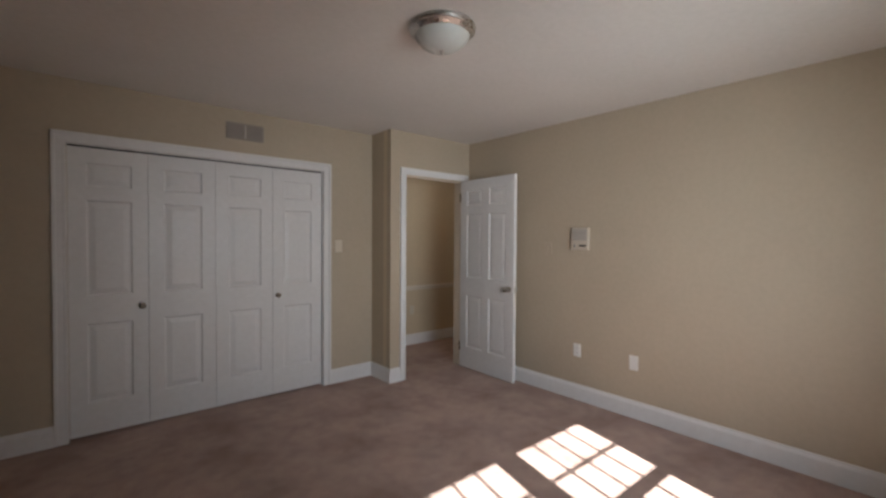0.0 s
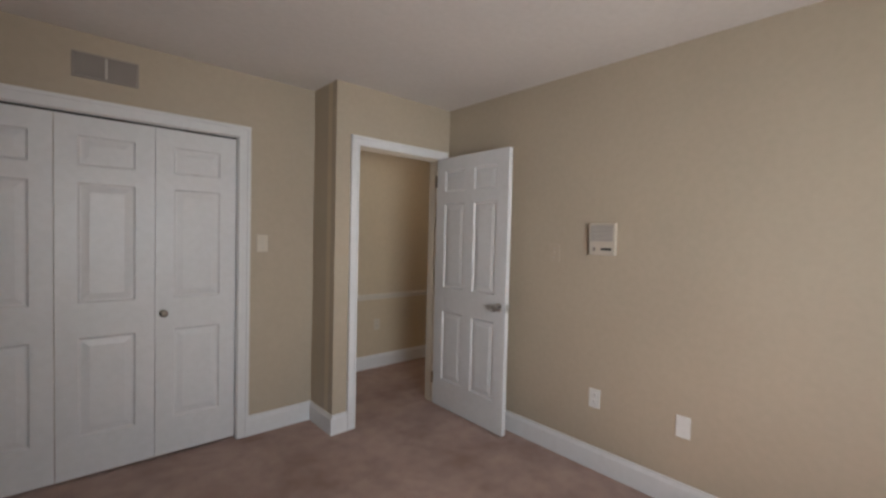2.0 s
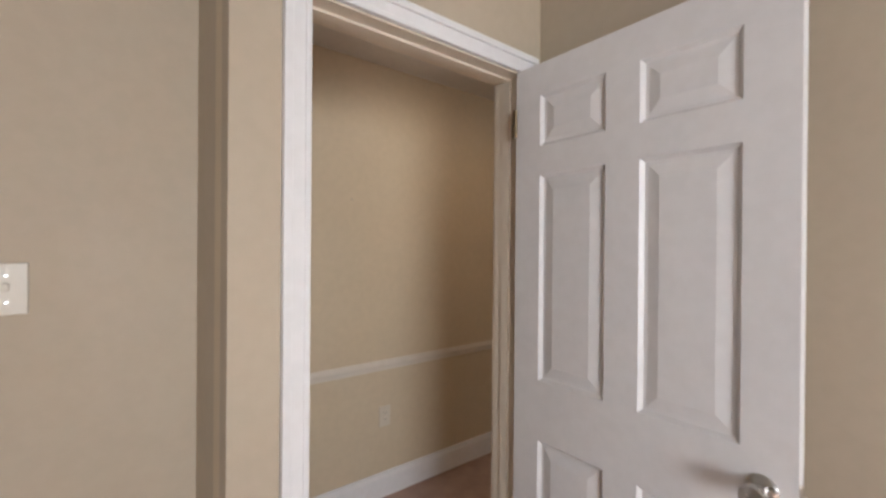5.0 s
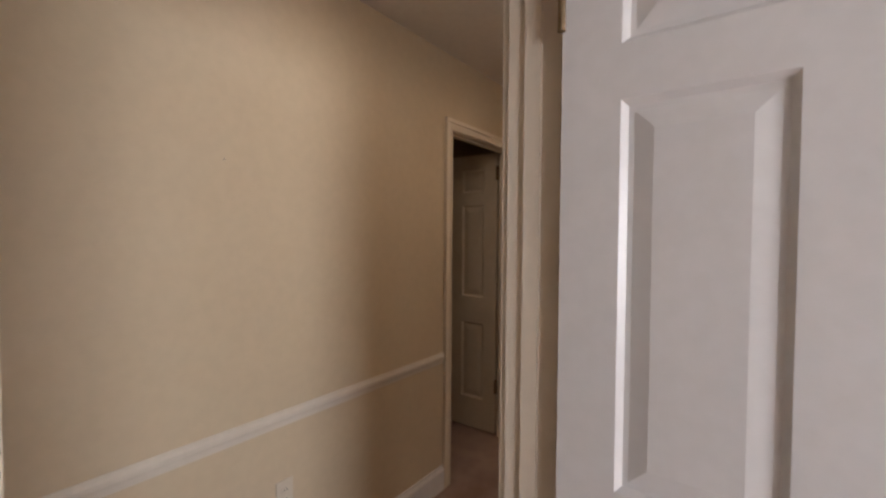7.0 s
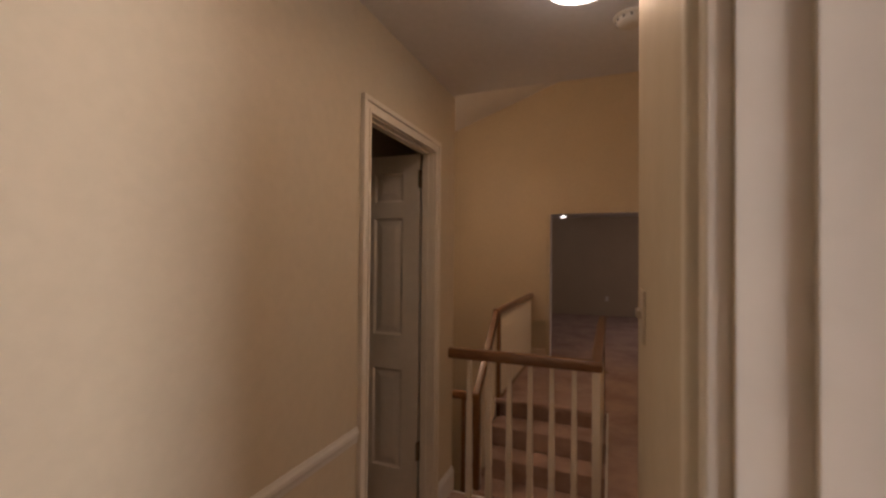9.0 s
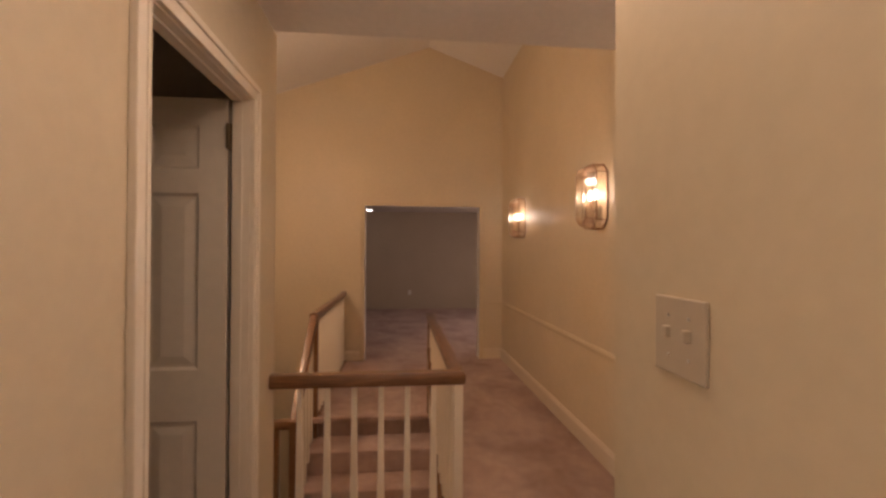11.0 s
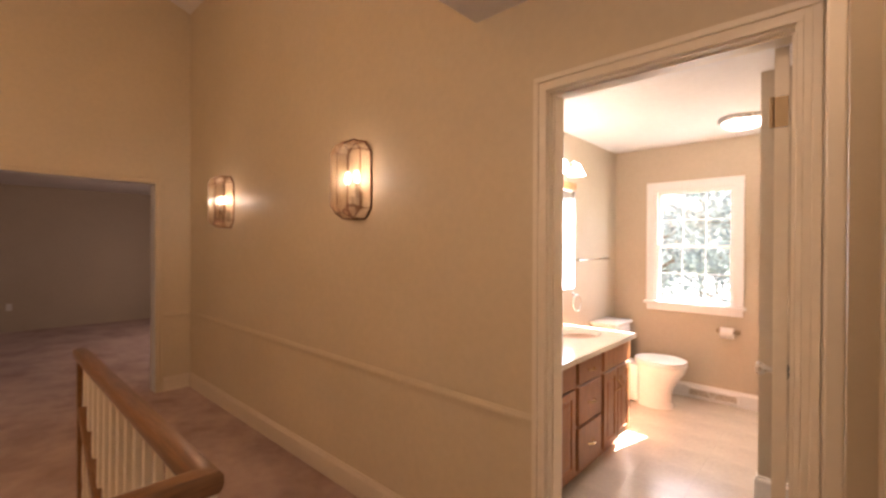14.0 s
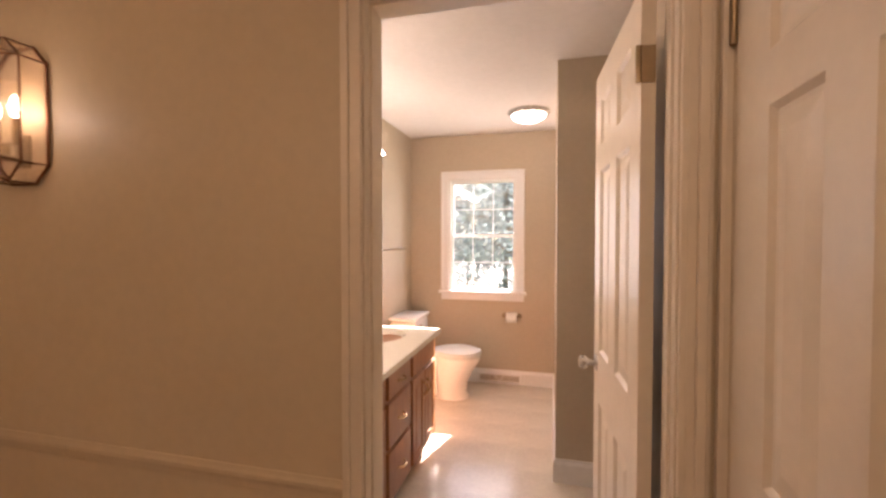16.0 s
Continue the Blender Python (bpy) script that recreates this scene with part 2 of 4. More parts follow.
def sweep(bm, points, section, up=Vector((0, 0, 1))):
    """A moulding: a section of (side, up) points carried along a line of points."""
    pts = [Vector(p) for p in points]
    rings = []
    for i, p in enumerate(pts):
        a = (pts[i] - pts[i - 1]).normalized() if i else None
        b = (pts[i + 1] - pts[i]).normalized() if i < len(pts) - 1 else None
        d = ((a or b) + (b or a)).normalized()
        side = d.cross(up).normalized()
        k = 1 / max(0.3, d.dot(a or b))
        u = side.cross(d).normalized()
        rings.append([bm.verts.new(p + side * (s * k) + u * h) for s, h in section])
    n = len(section)
    for a, b in zip(rings, rings[1:]):
        for k in range(n):
            bm.faces.new((a[k], a[(k + 1) % n], b[(k + 1) % n], b[k]))
    bm.faces.new(list(reversed(rings[0])))
    bm.faces.new(rings[-1])
    return bm


def mesh_of(name, bm, material, smooth=False):
    bmesh.ops.recalc_face_normals(bm, faces=bm.faces)
    me = bpy.data.meshes.new(name)
    bm.to_mesh(me)
    bm.free()
    me.materials.append(material)
    if smooth:
        me.shade_smooth()
        me.set_sharp_from_angle(angle=radians(40))
    return me


def part(name, bm, material, parent, label="", smooth=False):
    ob = new(name, mesh_of(name, bm, material, smooth))
    ob.parent = parent
    return tagged(ob, label)


def thing(name, m, label, category, group="", kind=""):
    ob = new(name)
    ob.empty_display_size = 0.1
    ob.matrix_world = m
    return tagged(ob, label, category, group, kind)


def struct(name, bm, material, label="", category="", smooth=False):
    return tagged(new(name, mesh_of(name, bm, material, smooth)), label, category, "", "structure")


# ---- structure ----
def wall_mesh(axis, c0, c1, a0, a1, z0, z1, holes=()):
    """A wall from c0 to c1 along axis, from a0 to a1 across it, with rectangular holes (a0, z0, a1, z1)."""
    bm = bmesh.new()
    cuts = sorted({a0, a1, *(h[0] for h in holes), *(h[2] for h in holes)})
    for p, q in zip(cuts, cuts[1:]):
        mid = (p + q) / 2
        inside = sorted([h for h in holes if h[0] < mid < h[2]], key=lambda h: h[1])
        z = z0
        for lo, hi in [(h[1], h[3]) for h in inside] + [(z1, z1)]:
            if lo > z + 1e-4:
                if axis == "y":
                    box(bm, p, c0, z, q, c1, lo)
                else:
                    box(bm, c0, p, z, c1, q, lo)
            z = hi
    bmesh.ops.remove_doubles(bm, verts=bm.verts, dist=1e-5)
    seen = {}
    for f in bm.faces:
        seen.setdefault(tuple(round(v, 4) for v in f.calc_center_median()), []).append(f)
    bmesh.ops.delete(bm, geom=[f for fs in seen.values() if len(fs) > 1 for f in fs], context="FACES")
    return bm


XI, YD, YC, XB = 3.21, 3.17, 3.515, 2.165       # bedroom: entry-side wall, door wall, closet wall, bump
YH, YN, XK, XL = 3.295, 4.297, 4.095, 4.118       # hall: south face, north face, hall corner, linen wall
YS, XE, XN = 2.31, 9.10, 5.33                   # sconce wall, end wall, stair edge
CEIL, BCEIL = 2.468, 2.48
BX1, BY0, BY1 = 5.915, -0.90, 2.19              # bathroom
YW = -0.90
RIDGE_Y, RIDGE_Z, PITCH = 3.33, 4.23, 0.36
YNN = 5.65
DOOR = (2.345, 0, 3.115, 2.045)
D2 = (4.33, 0, 5.03, 2.045)
BATHDOOR = (4.213, 0, 4.968, 2.078)
LINEN = (2.336, 0, 3.06, 2.045)
CLOSET = (-0.20, 0, 1.635, 2.04)
WINS = [(0.43, 0.72, 1.28, 1.98), (1.35, 0.72, 2.20, 1.98)]
BWIN = (4.83, 0.90, 5.51, 2.04)
ARCH = (2.625, 0, 4.175, 2.072)

struct("wall_bedroom_south", wall_mesh("y", YW - 0.16, YW, -1.32, XI + 0.12, 0, CEIL, WINS), M_WALL)
struct("wall_bedroom_west", wall_mesh("x", -1.32, -1.2, YW, YC, 0, CEIL), M_WALL)
struct("wall_bedroom_east", wall_mesh("x", XI, XI + 0.12, YW, YD, 0, CEIL), M_WALL, "tan painted bedroom wall", "wall")
struct("wall_closet", wall_mesh("y", YC, YC + 0.11, -1.32, XB, 0, CEIL, [CLOSET]), M_WALL, "tan painted wall around a wide closet", "wall")
struct("wall_bump", wall_mesh("x", XB, XB + 0.11, YH, YN, 0, CEIL), M_WALL)
struct("wall_closet_back", wall_mesh("y", YN, YN + 0.1, -1.32, XB, 0, CEIL), M_WALL)
struct("wall_door", wall_mesh("y", YD, (YD + YH) / 2, XB, XI + 0.12, 0, CEIL, [DOOR]), M_WALL, "tan painted wall with a doorway", "wall")
struct("wall_hall_south", wall_mesh("y", (YD + YH) / 2, YH, XB, XK, 0, CEIL, [DOOR]), M_HALLWALL)
struct("wall_hall_north", wall_mesh("y", YN, YN + 0.07, XB, XN + 0.04, 0, CEIL, [D2]), M_HALLWALL, "warm tan hall wall with chair rail", "wall")
struct("wall_linen", wall_mesh("x", XL - 0.12, XL, YS, (YD + YH) / 2, 0, CEIL, [LINEN]), M_HALLWALL)
struct("wall_sconces", wall_mesh("y", (BY1 + YS) / 2, YS, XK - 0.12, XE + 0.12, 0, 4.0, [BATHDOOR]), M_HALLWALL, "warm tan wall with two lit sconces", "wall")
struct("wall_bath_north", wall_mesh("y", BY1, (BY1 + YS) / 2, 3.45, BX1 + 0.12, 0, BCEIL, [BATHDOOR]), M_WALL)
struct("wall_hall_end", wall_mesh("x", XE, XE + 0.12, YS, YNN + 0.12, -3.0, 4.4, [(ARCH[0], -0.26, ARCH[2], ARCH[3])]), M_HALLWALL, "warm tan gabled end wall with an opening", "wall")
struct("wall_stair_west", wall_mesh("x", XN - 0.12, XN, YN + 0.07, YNN + 0.12, -3.0, 4.4), M_HALLWALL)
struct("wall_stair_west_low", wall_mesh("x", XN - 0.02, XN, 3.3, YN + 0.07, -3.0, -0.26), M_HALLWALL)
struct("wall_stair_north", wall_mesh("y", YNN, YNN + 0.12, XN, XE, -3.0, 4.0), M_HALLWALL)
struct("wall_stair_south_low", wall_mesh("y", 3.30, 3.38, XN, 7.20, -3.0, -0.26), M_HALLWALL)
struct("wall_gable_drop", wall_mesh("x", XN - 0.12, XN, YS, YN + 0.07, CEIL + 0.1, 4.4), M_CEIL)
# bathroom
struct("wall_bath_south", wall_mesh("y", BY0 - 0.16, BY0, 3.4, BX1 + 0.12, 0, BCEIL, [BWIN]), M_WALL, "tan bathroom wall with a window", "wall")
struct("wall_bath_east", wall_mesh("x", BX1, BX1 + 0.12, BY0, BY1, 0, BCEIL), M_WALL)
struct("wall_bath_west", wall_mesh("x", 4.03, 4.15, 0.75, BY1, 0, BCEIL), M_WALL)
struct("wall_bath_partition", wall_mesh("x", 4.03, 4.46, BY0, 0.75, 0, BCEIL), M_WALL)
# far room
struct("wall_far_east", wall_mesh("x", 14.3, 14.42, 0.2, 6.4, 0, CEIL), M_WALL)
struct("wall_far_south", wall_mesh("y", 0.2, 0.32, XE + 0.12, 14.3, 0, CEIL), M_WALL)
struct("wall_far_north", wall_mesh("y", 6.3, 6.4, XE + 0.12, 14.3, 0, CEIL), M_WALL)
struct("wall_far_west", wall_mesh("x", XE + 0.12, XE + 0.16, 0.32, 6.3, 0, CEIL, [(ARCH[0], 0, ARCH[2], ARCH[3])]), M_WALL)
# side room behind the second hall door
struct("wall_side_east", wall_mesh("x", XN - 0.16, XN - 0.12, YN + 0.07, 6.6, 0, CEIL), M_WALL)
struct("wall_side_west", wall_mesh("x", 2.9, 3.0, YN + 0.07, 6.6, 0, CEIL), M_WALL)
struct("wall_side_north", wall_mesh("y", 6.6, 6.7, 2.9, XN, 0, CEIL), M_WALL)

bm = bmesh.new()
for q in ((-1.32, YW - 0.16, XI + 0.12, YD), (-1.32, YD, XB, YN + 0.1), (XB, YD, XK, YN + 0.07), (XK, BY1 + 0.06, XN, YN + 0.07),
          (XN, BY1 + 0.06, 7.20, 3.38), (7.20, BY1 + 0.06, XE + 0.16, 4.45), (XE + 0.16, 0.2, 14.42, 6.4), (2.9, YN + 0.07, XN - 0.12, 6.7)):
    box(bm, q[0], q[1], -0.25, q[2], q[3], 0)
struct("floor", bm, M_CARPET, "mauve-beige cut pile carpet, faintly stained", "carpet")
bm = bmesh.new()
box(bm, 3.4, BY0 - 0.16, -0.25, BX1 + 0.12, BY1 + 0.06, -0.0012)
bath_floor = struct("floor_bath", bm, painted("tile_joint", (0.55, 0.47, 0.38), 0.5, 0.2, 0.06), "glossy beige vinyl tile bathroom floor", "floor")

bm = bmesh.new()
box(bm, -1.32, YW - 0.16, CEIL, XI + 0.12, YD + 0.05, CEIL + 0.1)
box(bm, -1.32, YD + 0.05, CEIL, XB + 0.05, YN + 0.1, CEIL + 0.1)
struct("ceiling_bedroom", bm, M_CEIL, "matt off-white ceiling", "ceiling")
bm = bmesh.new()
box(bm, XB + 0.05, YD + 0.05, CEIL, XN, YN + 0.07, CEIL + 0.1)
box(bm, XK - 0.12, BY1 + 0.06, CEIL, XN, YD + 0.05, CEIL + 0.1)
struct("ceiling_hall", bm, M_CEIL, "matt off-white flat hall ceiling", "ceiling")
bm = bmesh.new()
box(bm, 3.4, BY0 - 0.16, BCEIL, BX1 + 0.12, BY1 + 0.06, BCEIL + 0.1)
struct("ceiling_bath", bm, M_CEIL)
bm = bmesh.new()
box(bm, XE + 0.12, 0.2, CEIL, 14.42, 6.4, CEIL + 0.1)
struct("ceiling_far", bm, M_CEIL)
bm = bmesh.new()
box(bm, 2.9, YN + 0.07, CEIL, XN - 0.12, 6.7, CEIL + 0.1)
struct("ceiling_side", bm, M_CEIL)
bm = bmesh.new()
for ya, yb in ((RIDGE_Y, YS - 0.1), (RIDGE_Y, YNN + 0.15)):
    za, zb = RIDGE_Z, RIDGE_Z - PITCH * abs(yb - RIDGE_Y)
    lo = [bm.verts.new((x, y, z)) for x, y, z in ((XN - 0.12, ya, za), (XE + 0.12, ya, za), (XE + 0.12, yb, zb), (XN - 0.12, yb, zb))]
    hi = [bm.verts.new(v.co + Vector((0, 0, 0.25))) for v in lo]
    for q in ((0, 1, 2, 3),):
        bm.faces.new([lo[i] for i in q])
        bm.faces.new([hi[i] for i in reversed(q)])
    for i in range(4):
        bm.faces.new((lo[i], lo[(i + 1) % 4], hi[(i + 1) % 4], hi[i]))
struct("ceiling_vault", bm, M_CEIL, "vaulted off-white ceiling over the stairs", "ceiling")

# trim
def baseboard(p, q, n, h=0.14, t=0.016, material=None):
    """Baseboard along a wall from p to q; n: the way out of the wall."""
    bm = bmesh.new()
    p, q, n = Vector((*p, 0)), Vector((*q, 0)), Vector((*n, 0))
    prof = [(0, 0), (t, 0), (t, h - 0.03), (t * 0.7, h - 0.018), (t * 0.45, h - 0.012), (t * 0.4, h), (0, h)]
    rings = [[bm.verts.new(e + n * a + Vector((0, 0, z))) for a, z in prof] for e in (p, q)]
    k = len(prof)
    for i in range(k):
        bm.faces.new((rings[0][i], rings[0][(i + 1) % k], rings[1][(i + 1) % k], rings[1][i]))
    bm.faces.new(rings[0])
    bm.faces.new(list(reversed(rings[1])))
    return struct("baseboard", bm, material or M_WHITE, "painted wooden baseboard", "baseboard")


CW = 0.062
for p, q, n in (((XI, YW), (XI, YD), (-1, 0)), ((-1.2, YC), (CLOSET[0] - CW, YC), (0, -1)), ((CLOSET[2] + CW, YC), (XB, YC), (0, -1)),
                ((XB, YC), (XB, YD - 0.016), (-1, 0)), ((XB, YD), (DOOR[0] - CW, YD), (0, -1)), ((-1.2, YW), (-1.2, YC), (1, 0)), ((-1.2, YW), (XI, YW), (0, 1)),
                ((XB + 0.11, YN), (D2[0] - CW, YN), (0, -1)), ((D2[2] + CW, YN), (XN + 0.04, YN), (0, -1)), ((DOOR[2] + CW, YH), (XK, YH), (0, 1)),
                ((BATHDOOR[2] + 0.058, YS), (XE, YS), (0, 1)), ((XE, YS), (XE, ARCH[0] - CW), (-1, 0)), ((XE, ARCH[2] + CW), (XE, 4.45), (-1, 0)),
                ((XL, LINEN[2] + CW), (XL, 3.2325), (1, 0)),
                ((4.46, BY0), (BX1, BY0), (0, 1)), ((4.15, 0.75), (4.46, 0.75), (0, 1)), ((4.46, BY0), (4.46, 0.766), (1, 0)), ((4.15, 0.75), (4.15, BY1), (1, 0))):
    baseboard(p, q, n, material=M_TANTRIM if n == (0, 1) and p[1] in (YS, YH) or p[0] == XE else None)


def chair_rail(p, q, n, z=0.755, material=None):
    bm = bmesh.new()
    p, q, n = Vector((*p, z)), Vector((*q, z)), Vector((*n, 0))
    prof = [(0, -0.03), (0.004, -0.03), (0.007, -0.012), (0.011, 0.0), (0.011, 0.012), (0.007, 0.02), (0.004, 0.03), (0, 0.03)]
    rings = [[bm.verts.new(e + n * a + Vector((0, 0, h))) for a, h in prof] for e in (p, q)]
    k = len(prof)
    for i in range(k):
        bm.faces.new((rings[0][i], rings[0][(i + 1) % k], rings[1][(i + 1) % k], rings[1][i]))
    bm.faces.new(rings[0])
    bm.faces.new(list(reversed(rings[1])))
    return struct("trim", bm, material or M_HALLWALL, "painted wooden chair rail", "chair rail")


chair_rail((XB + 0.11, YN), (D2[0] - CW, YN), (0, -1), 0.755, painted("chair_rail_paint", (0.68, 0.63, 0.55), 0.4))
chair_rail((BATHDOOR[2] + 0.058, YS), (XE, YS), (0, 1))
chair_rail((XE, YS), (XE, ARCH[0] - CW), (-1, 0))


def casing(axis, face, out, hole, w=CW, material=None, t=0.015):
    """Moulded casing round an opening on one face of a wall; out: +1 or -1, the way it stands out."""
    bm = bmesh.new()
    a0, z0, a1, z1 = hole

    def slab(p0, q0, p1, q1, d0, d1, bev=0.0):
        lo, hi = sorted((face + out * d0, face + out * d1))
        if axis == "y":
            box(bm, p0, lo, q0, p1, hi, q1, bev)
        else:
            box(bm, lo, p0, q0, hi, p1, q1, bev)
    for e0, e1 in ((a0 - w, a0 - 0.004), (a1 + 0.004, a1 + w)):
        slab(e0, z0, e1, z1 + 0.004, 0, t * 0.75)
    slab(a0 - w, z1 + 0.004, a1 + w, z1 + w, 0, t * 0.75)
    for e0, e1 in ((a0 - w - 0.004, a0 - w + 0.018), (a1 + w - 0.018, a1 + w + 0.004)):
        slab(e0, z0, e1, z1 + w - 0.018, 0, t * 1.35, 0.003)
    slab(a0 - w - 0.004, z1 + w - 0.018, a1 + w + 0.004, z1 + w + 0.004, 0, t * 1.35, 0.003)
    for e0, e1 in ((a0 - 0.016, a0 - 0.001), (a1 + 0.001, a1 + 0.016)):
        slab(e0, z0, e1, z1 + 0.001, -0.001, t, 0.002)
    slab(a0 - 0.016, z1 + 0.001, a1 + 0.016, z1 + 0.016, -0.001, t, 0.002)
    return struct("trim", bm, material or M_WHITE, "painted moulded wooden casing", "door casing")


def jamb(axis, c0, c1, hole, stop_at=None, material=None):
    """The lining of an opening, with a stop for the door."""
    bm = bmesh.new()
    a0, z0, a1, z1 = hole
    t = 0.004
    segs = [(c0 + 0.001, c1 - 0.001, t)]
    if stop_at:
        segs.append((stop_at, stop_at + 0.035, t + 0.007))
    for lo, hi, th in segs:
        for r in ((a0 - 0.001, z0, a0 + th, z1), (a1 - th, z0, a1 + 0.001, z1), (a0 + th, z1 - th, a1 - th, z1 + 0.001)):
            if axis == "y":
                box(bm, r[0], lo, r[1], r[2], hi, r[3])
            else:
                box(bm, lo, r[0], r[1], hi, r[2], r[3])
    return struct("trim", bm, material or M_WHITE, "painted wooden door jamb", "door jamb")


casing("y", YC, -1, CLOSET, 0.07)
casing("y", YD, -1, DOOR, 0.064)
# hall-side casings take the warm-light tint, room sides stay white
casing("y", YH, 1, DOOR, material=M_WARMLIT)
casing("y", YN, -1, D2, 0.06, material=M_WARMLIT)
casing("y", YS, 1, BATHDOOR, 0.052, material=M_WARMLIT)
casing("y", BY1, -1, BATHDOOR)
casing("x", XL, 1, LINEN, 0.020, material=M_WARMLIT)
casing("x", XE, -1, ARCH, 0.05, material=M_HALLWALL)
bm = bmesh.new()
box(bm, XL + 0.029, YS, 0, BATHDOOR[0] - 0.057, YS + 0.011, 2.13, 0.002)
struct("trim", bm, M_WARMLIT, "flat white board, warm light in its tint, beside the bathroom casing", "door casing")
jamb("y", YC, YC + 0.11, CLOSET)
jamb("y", YD, YH, DOOR, YD + 0.05, M_WARMLIT)
jamb("y", YN, YN + 0.07, D2, YN + 0.03, M_WARMLIT)
jamb("y", BY1, YS, BATHDOOR, YS - 0.07, M_WARMLIT)
jamb("x", XL - 0.12, XL, LINEN, XL - 0.075, M_WARMLIT)
jamb("x", XE, XE + 0.16, ARCH)


# windows
def window(name, hole, y_in, y_out, cols, rows, glass_tag, bar=0.0082, slim=1.0):
    """A double-hung window in a wall that faces -y, with divided sashes."""
    a0, z0, a1, z1 = hole
    w = thing(name, pose(0, 0, 0), glass_tag, "window", "", "structure")
    bm = bmesh.new()
    f = 0.03 * slim
    for r in ((a0, z0, a0 + f, z1), (a1 - f, z0, a1, z1), (a0 + f, z1 - f, a1 - f, z1), (a0 + f, z0, a1 - f, z0 + f)):
        box(bm, r[0], y_out, r[1], r[2], y_in, r[3])
    part("window_frame", bm, M_WHITE, w)
    zm, deep = (z0 + z1) / 2, bar * 1.1
    s, yo = 0.032 * slim, y_out + 0.03
    for k, (lo, hi) in enumerate(((z0 + f, zm + 0.016), (zm - 0.016, z1 - f))):
        ya = yo + (0.034 if k == 0 else 0.0)
        bm = bmesh.new()
        x0, x1 = a0 + f, a1 - f
        for r in ((x0, lo, x0 + s, hi), (x1 - s, lo, x1, hi), (x0 + s, hi - s, x1 - s, hi), (x0 + s, lo, x1 - s, lo + s)):
            box(bm, r[0], ya, r[1], r[2], ya + 0.03, r[3], 0.003)
        sash = part("sash", bm, M_WHITE, w)
        gx0, gx1, gz0, gz1 = x0 + s, x1 - s, lo + s, hi - s
        for i in range(1, cols):
            bm = bmesh.new()
            x = gx0 + (gx1 - gx0) * i / cols
            box(bm, x - bar, ya + 0.014 - deep, gz0, x + bar, ya + 0.014 + deep, gz1)
            part("muntin", bm, M_WHITE, sash)
        for j in range(1, rows):
            bm = bmesh.new()
            z = gz0 + (gz1 - gz0) * j / rows
            box(bm, gx0, ya + 0.0145 - deep, z - bar, gx1, ya + 0.0135 + deep, z + bar)
            part("muntin", bm, M_WHITE, sash)
        for i in range(cols):
            for j in range(rows):
                bm = bmesh.new()
                box(bm, gx0 + (gx1 - gx0) * i / cols, ya + 0.012, gz0 + (gz1 - gz0) * j / rows,
                    gx0 + (gx1 - gx0) * (i + 1) / cols, ya + 0.016, gz0 + (gz1 - gz0) * (j + 1) / rows)
                part("pane", bm, M_GLASS, sash).visible_shadow = False
    return w


for i, h in enumerate(WINS):
    window(f"window_{i + 1}", h, YW - 0.002, YW - 0.13, 4, 2, "white double-hung window with divided panes")
    casing("y", YW, 1, h, 0.07)
bw = window("window_3", BWIN, BY0 - 0.002, BY0 - 0.13, 3, 2, "white double-hung bathroom window, trees outside", 0.0038, 0.6)
casing("y", BY0, 1, (BWIN[0], BWIN[1] + 0.02, BWIN[2], BWIN[3]), 0.075)
bm = bmesh.new()
box(bm, BWIN[0] - 0.1, BY0 - 0.02, BWIN[1] - 0.012, BWIN[2] + 0.1, BY0 + 0.045, BWIN[1] + 0.018, 0.006)
part("window_sill", bm, M_WHITE, bw)
bm = bmesh.new()
box(bm, BWIN[0] - 0.075, BY0 + 0.001, BWIN[1] - 0.075, BWIN[2] + 0.075, BY0 + 0.015, BWIN[1] - 0.012, 0.004)
part("apron", bm, M_WHITE, bw)
for x in (BWIN[0] + 0.2, BWIN[2] - 0.2):
    bm = bmesh.new()
    box(bm, x - 0.03, BY0 - 0.062, BWIN[1] + 0.052, x + 0.03, BY0 - 0.05, BWIN[1] + 0.064, 0.002)
    part("sash_lift", bm, M_GRILLE, bw)


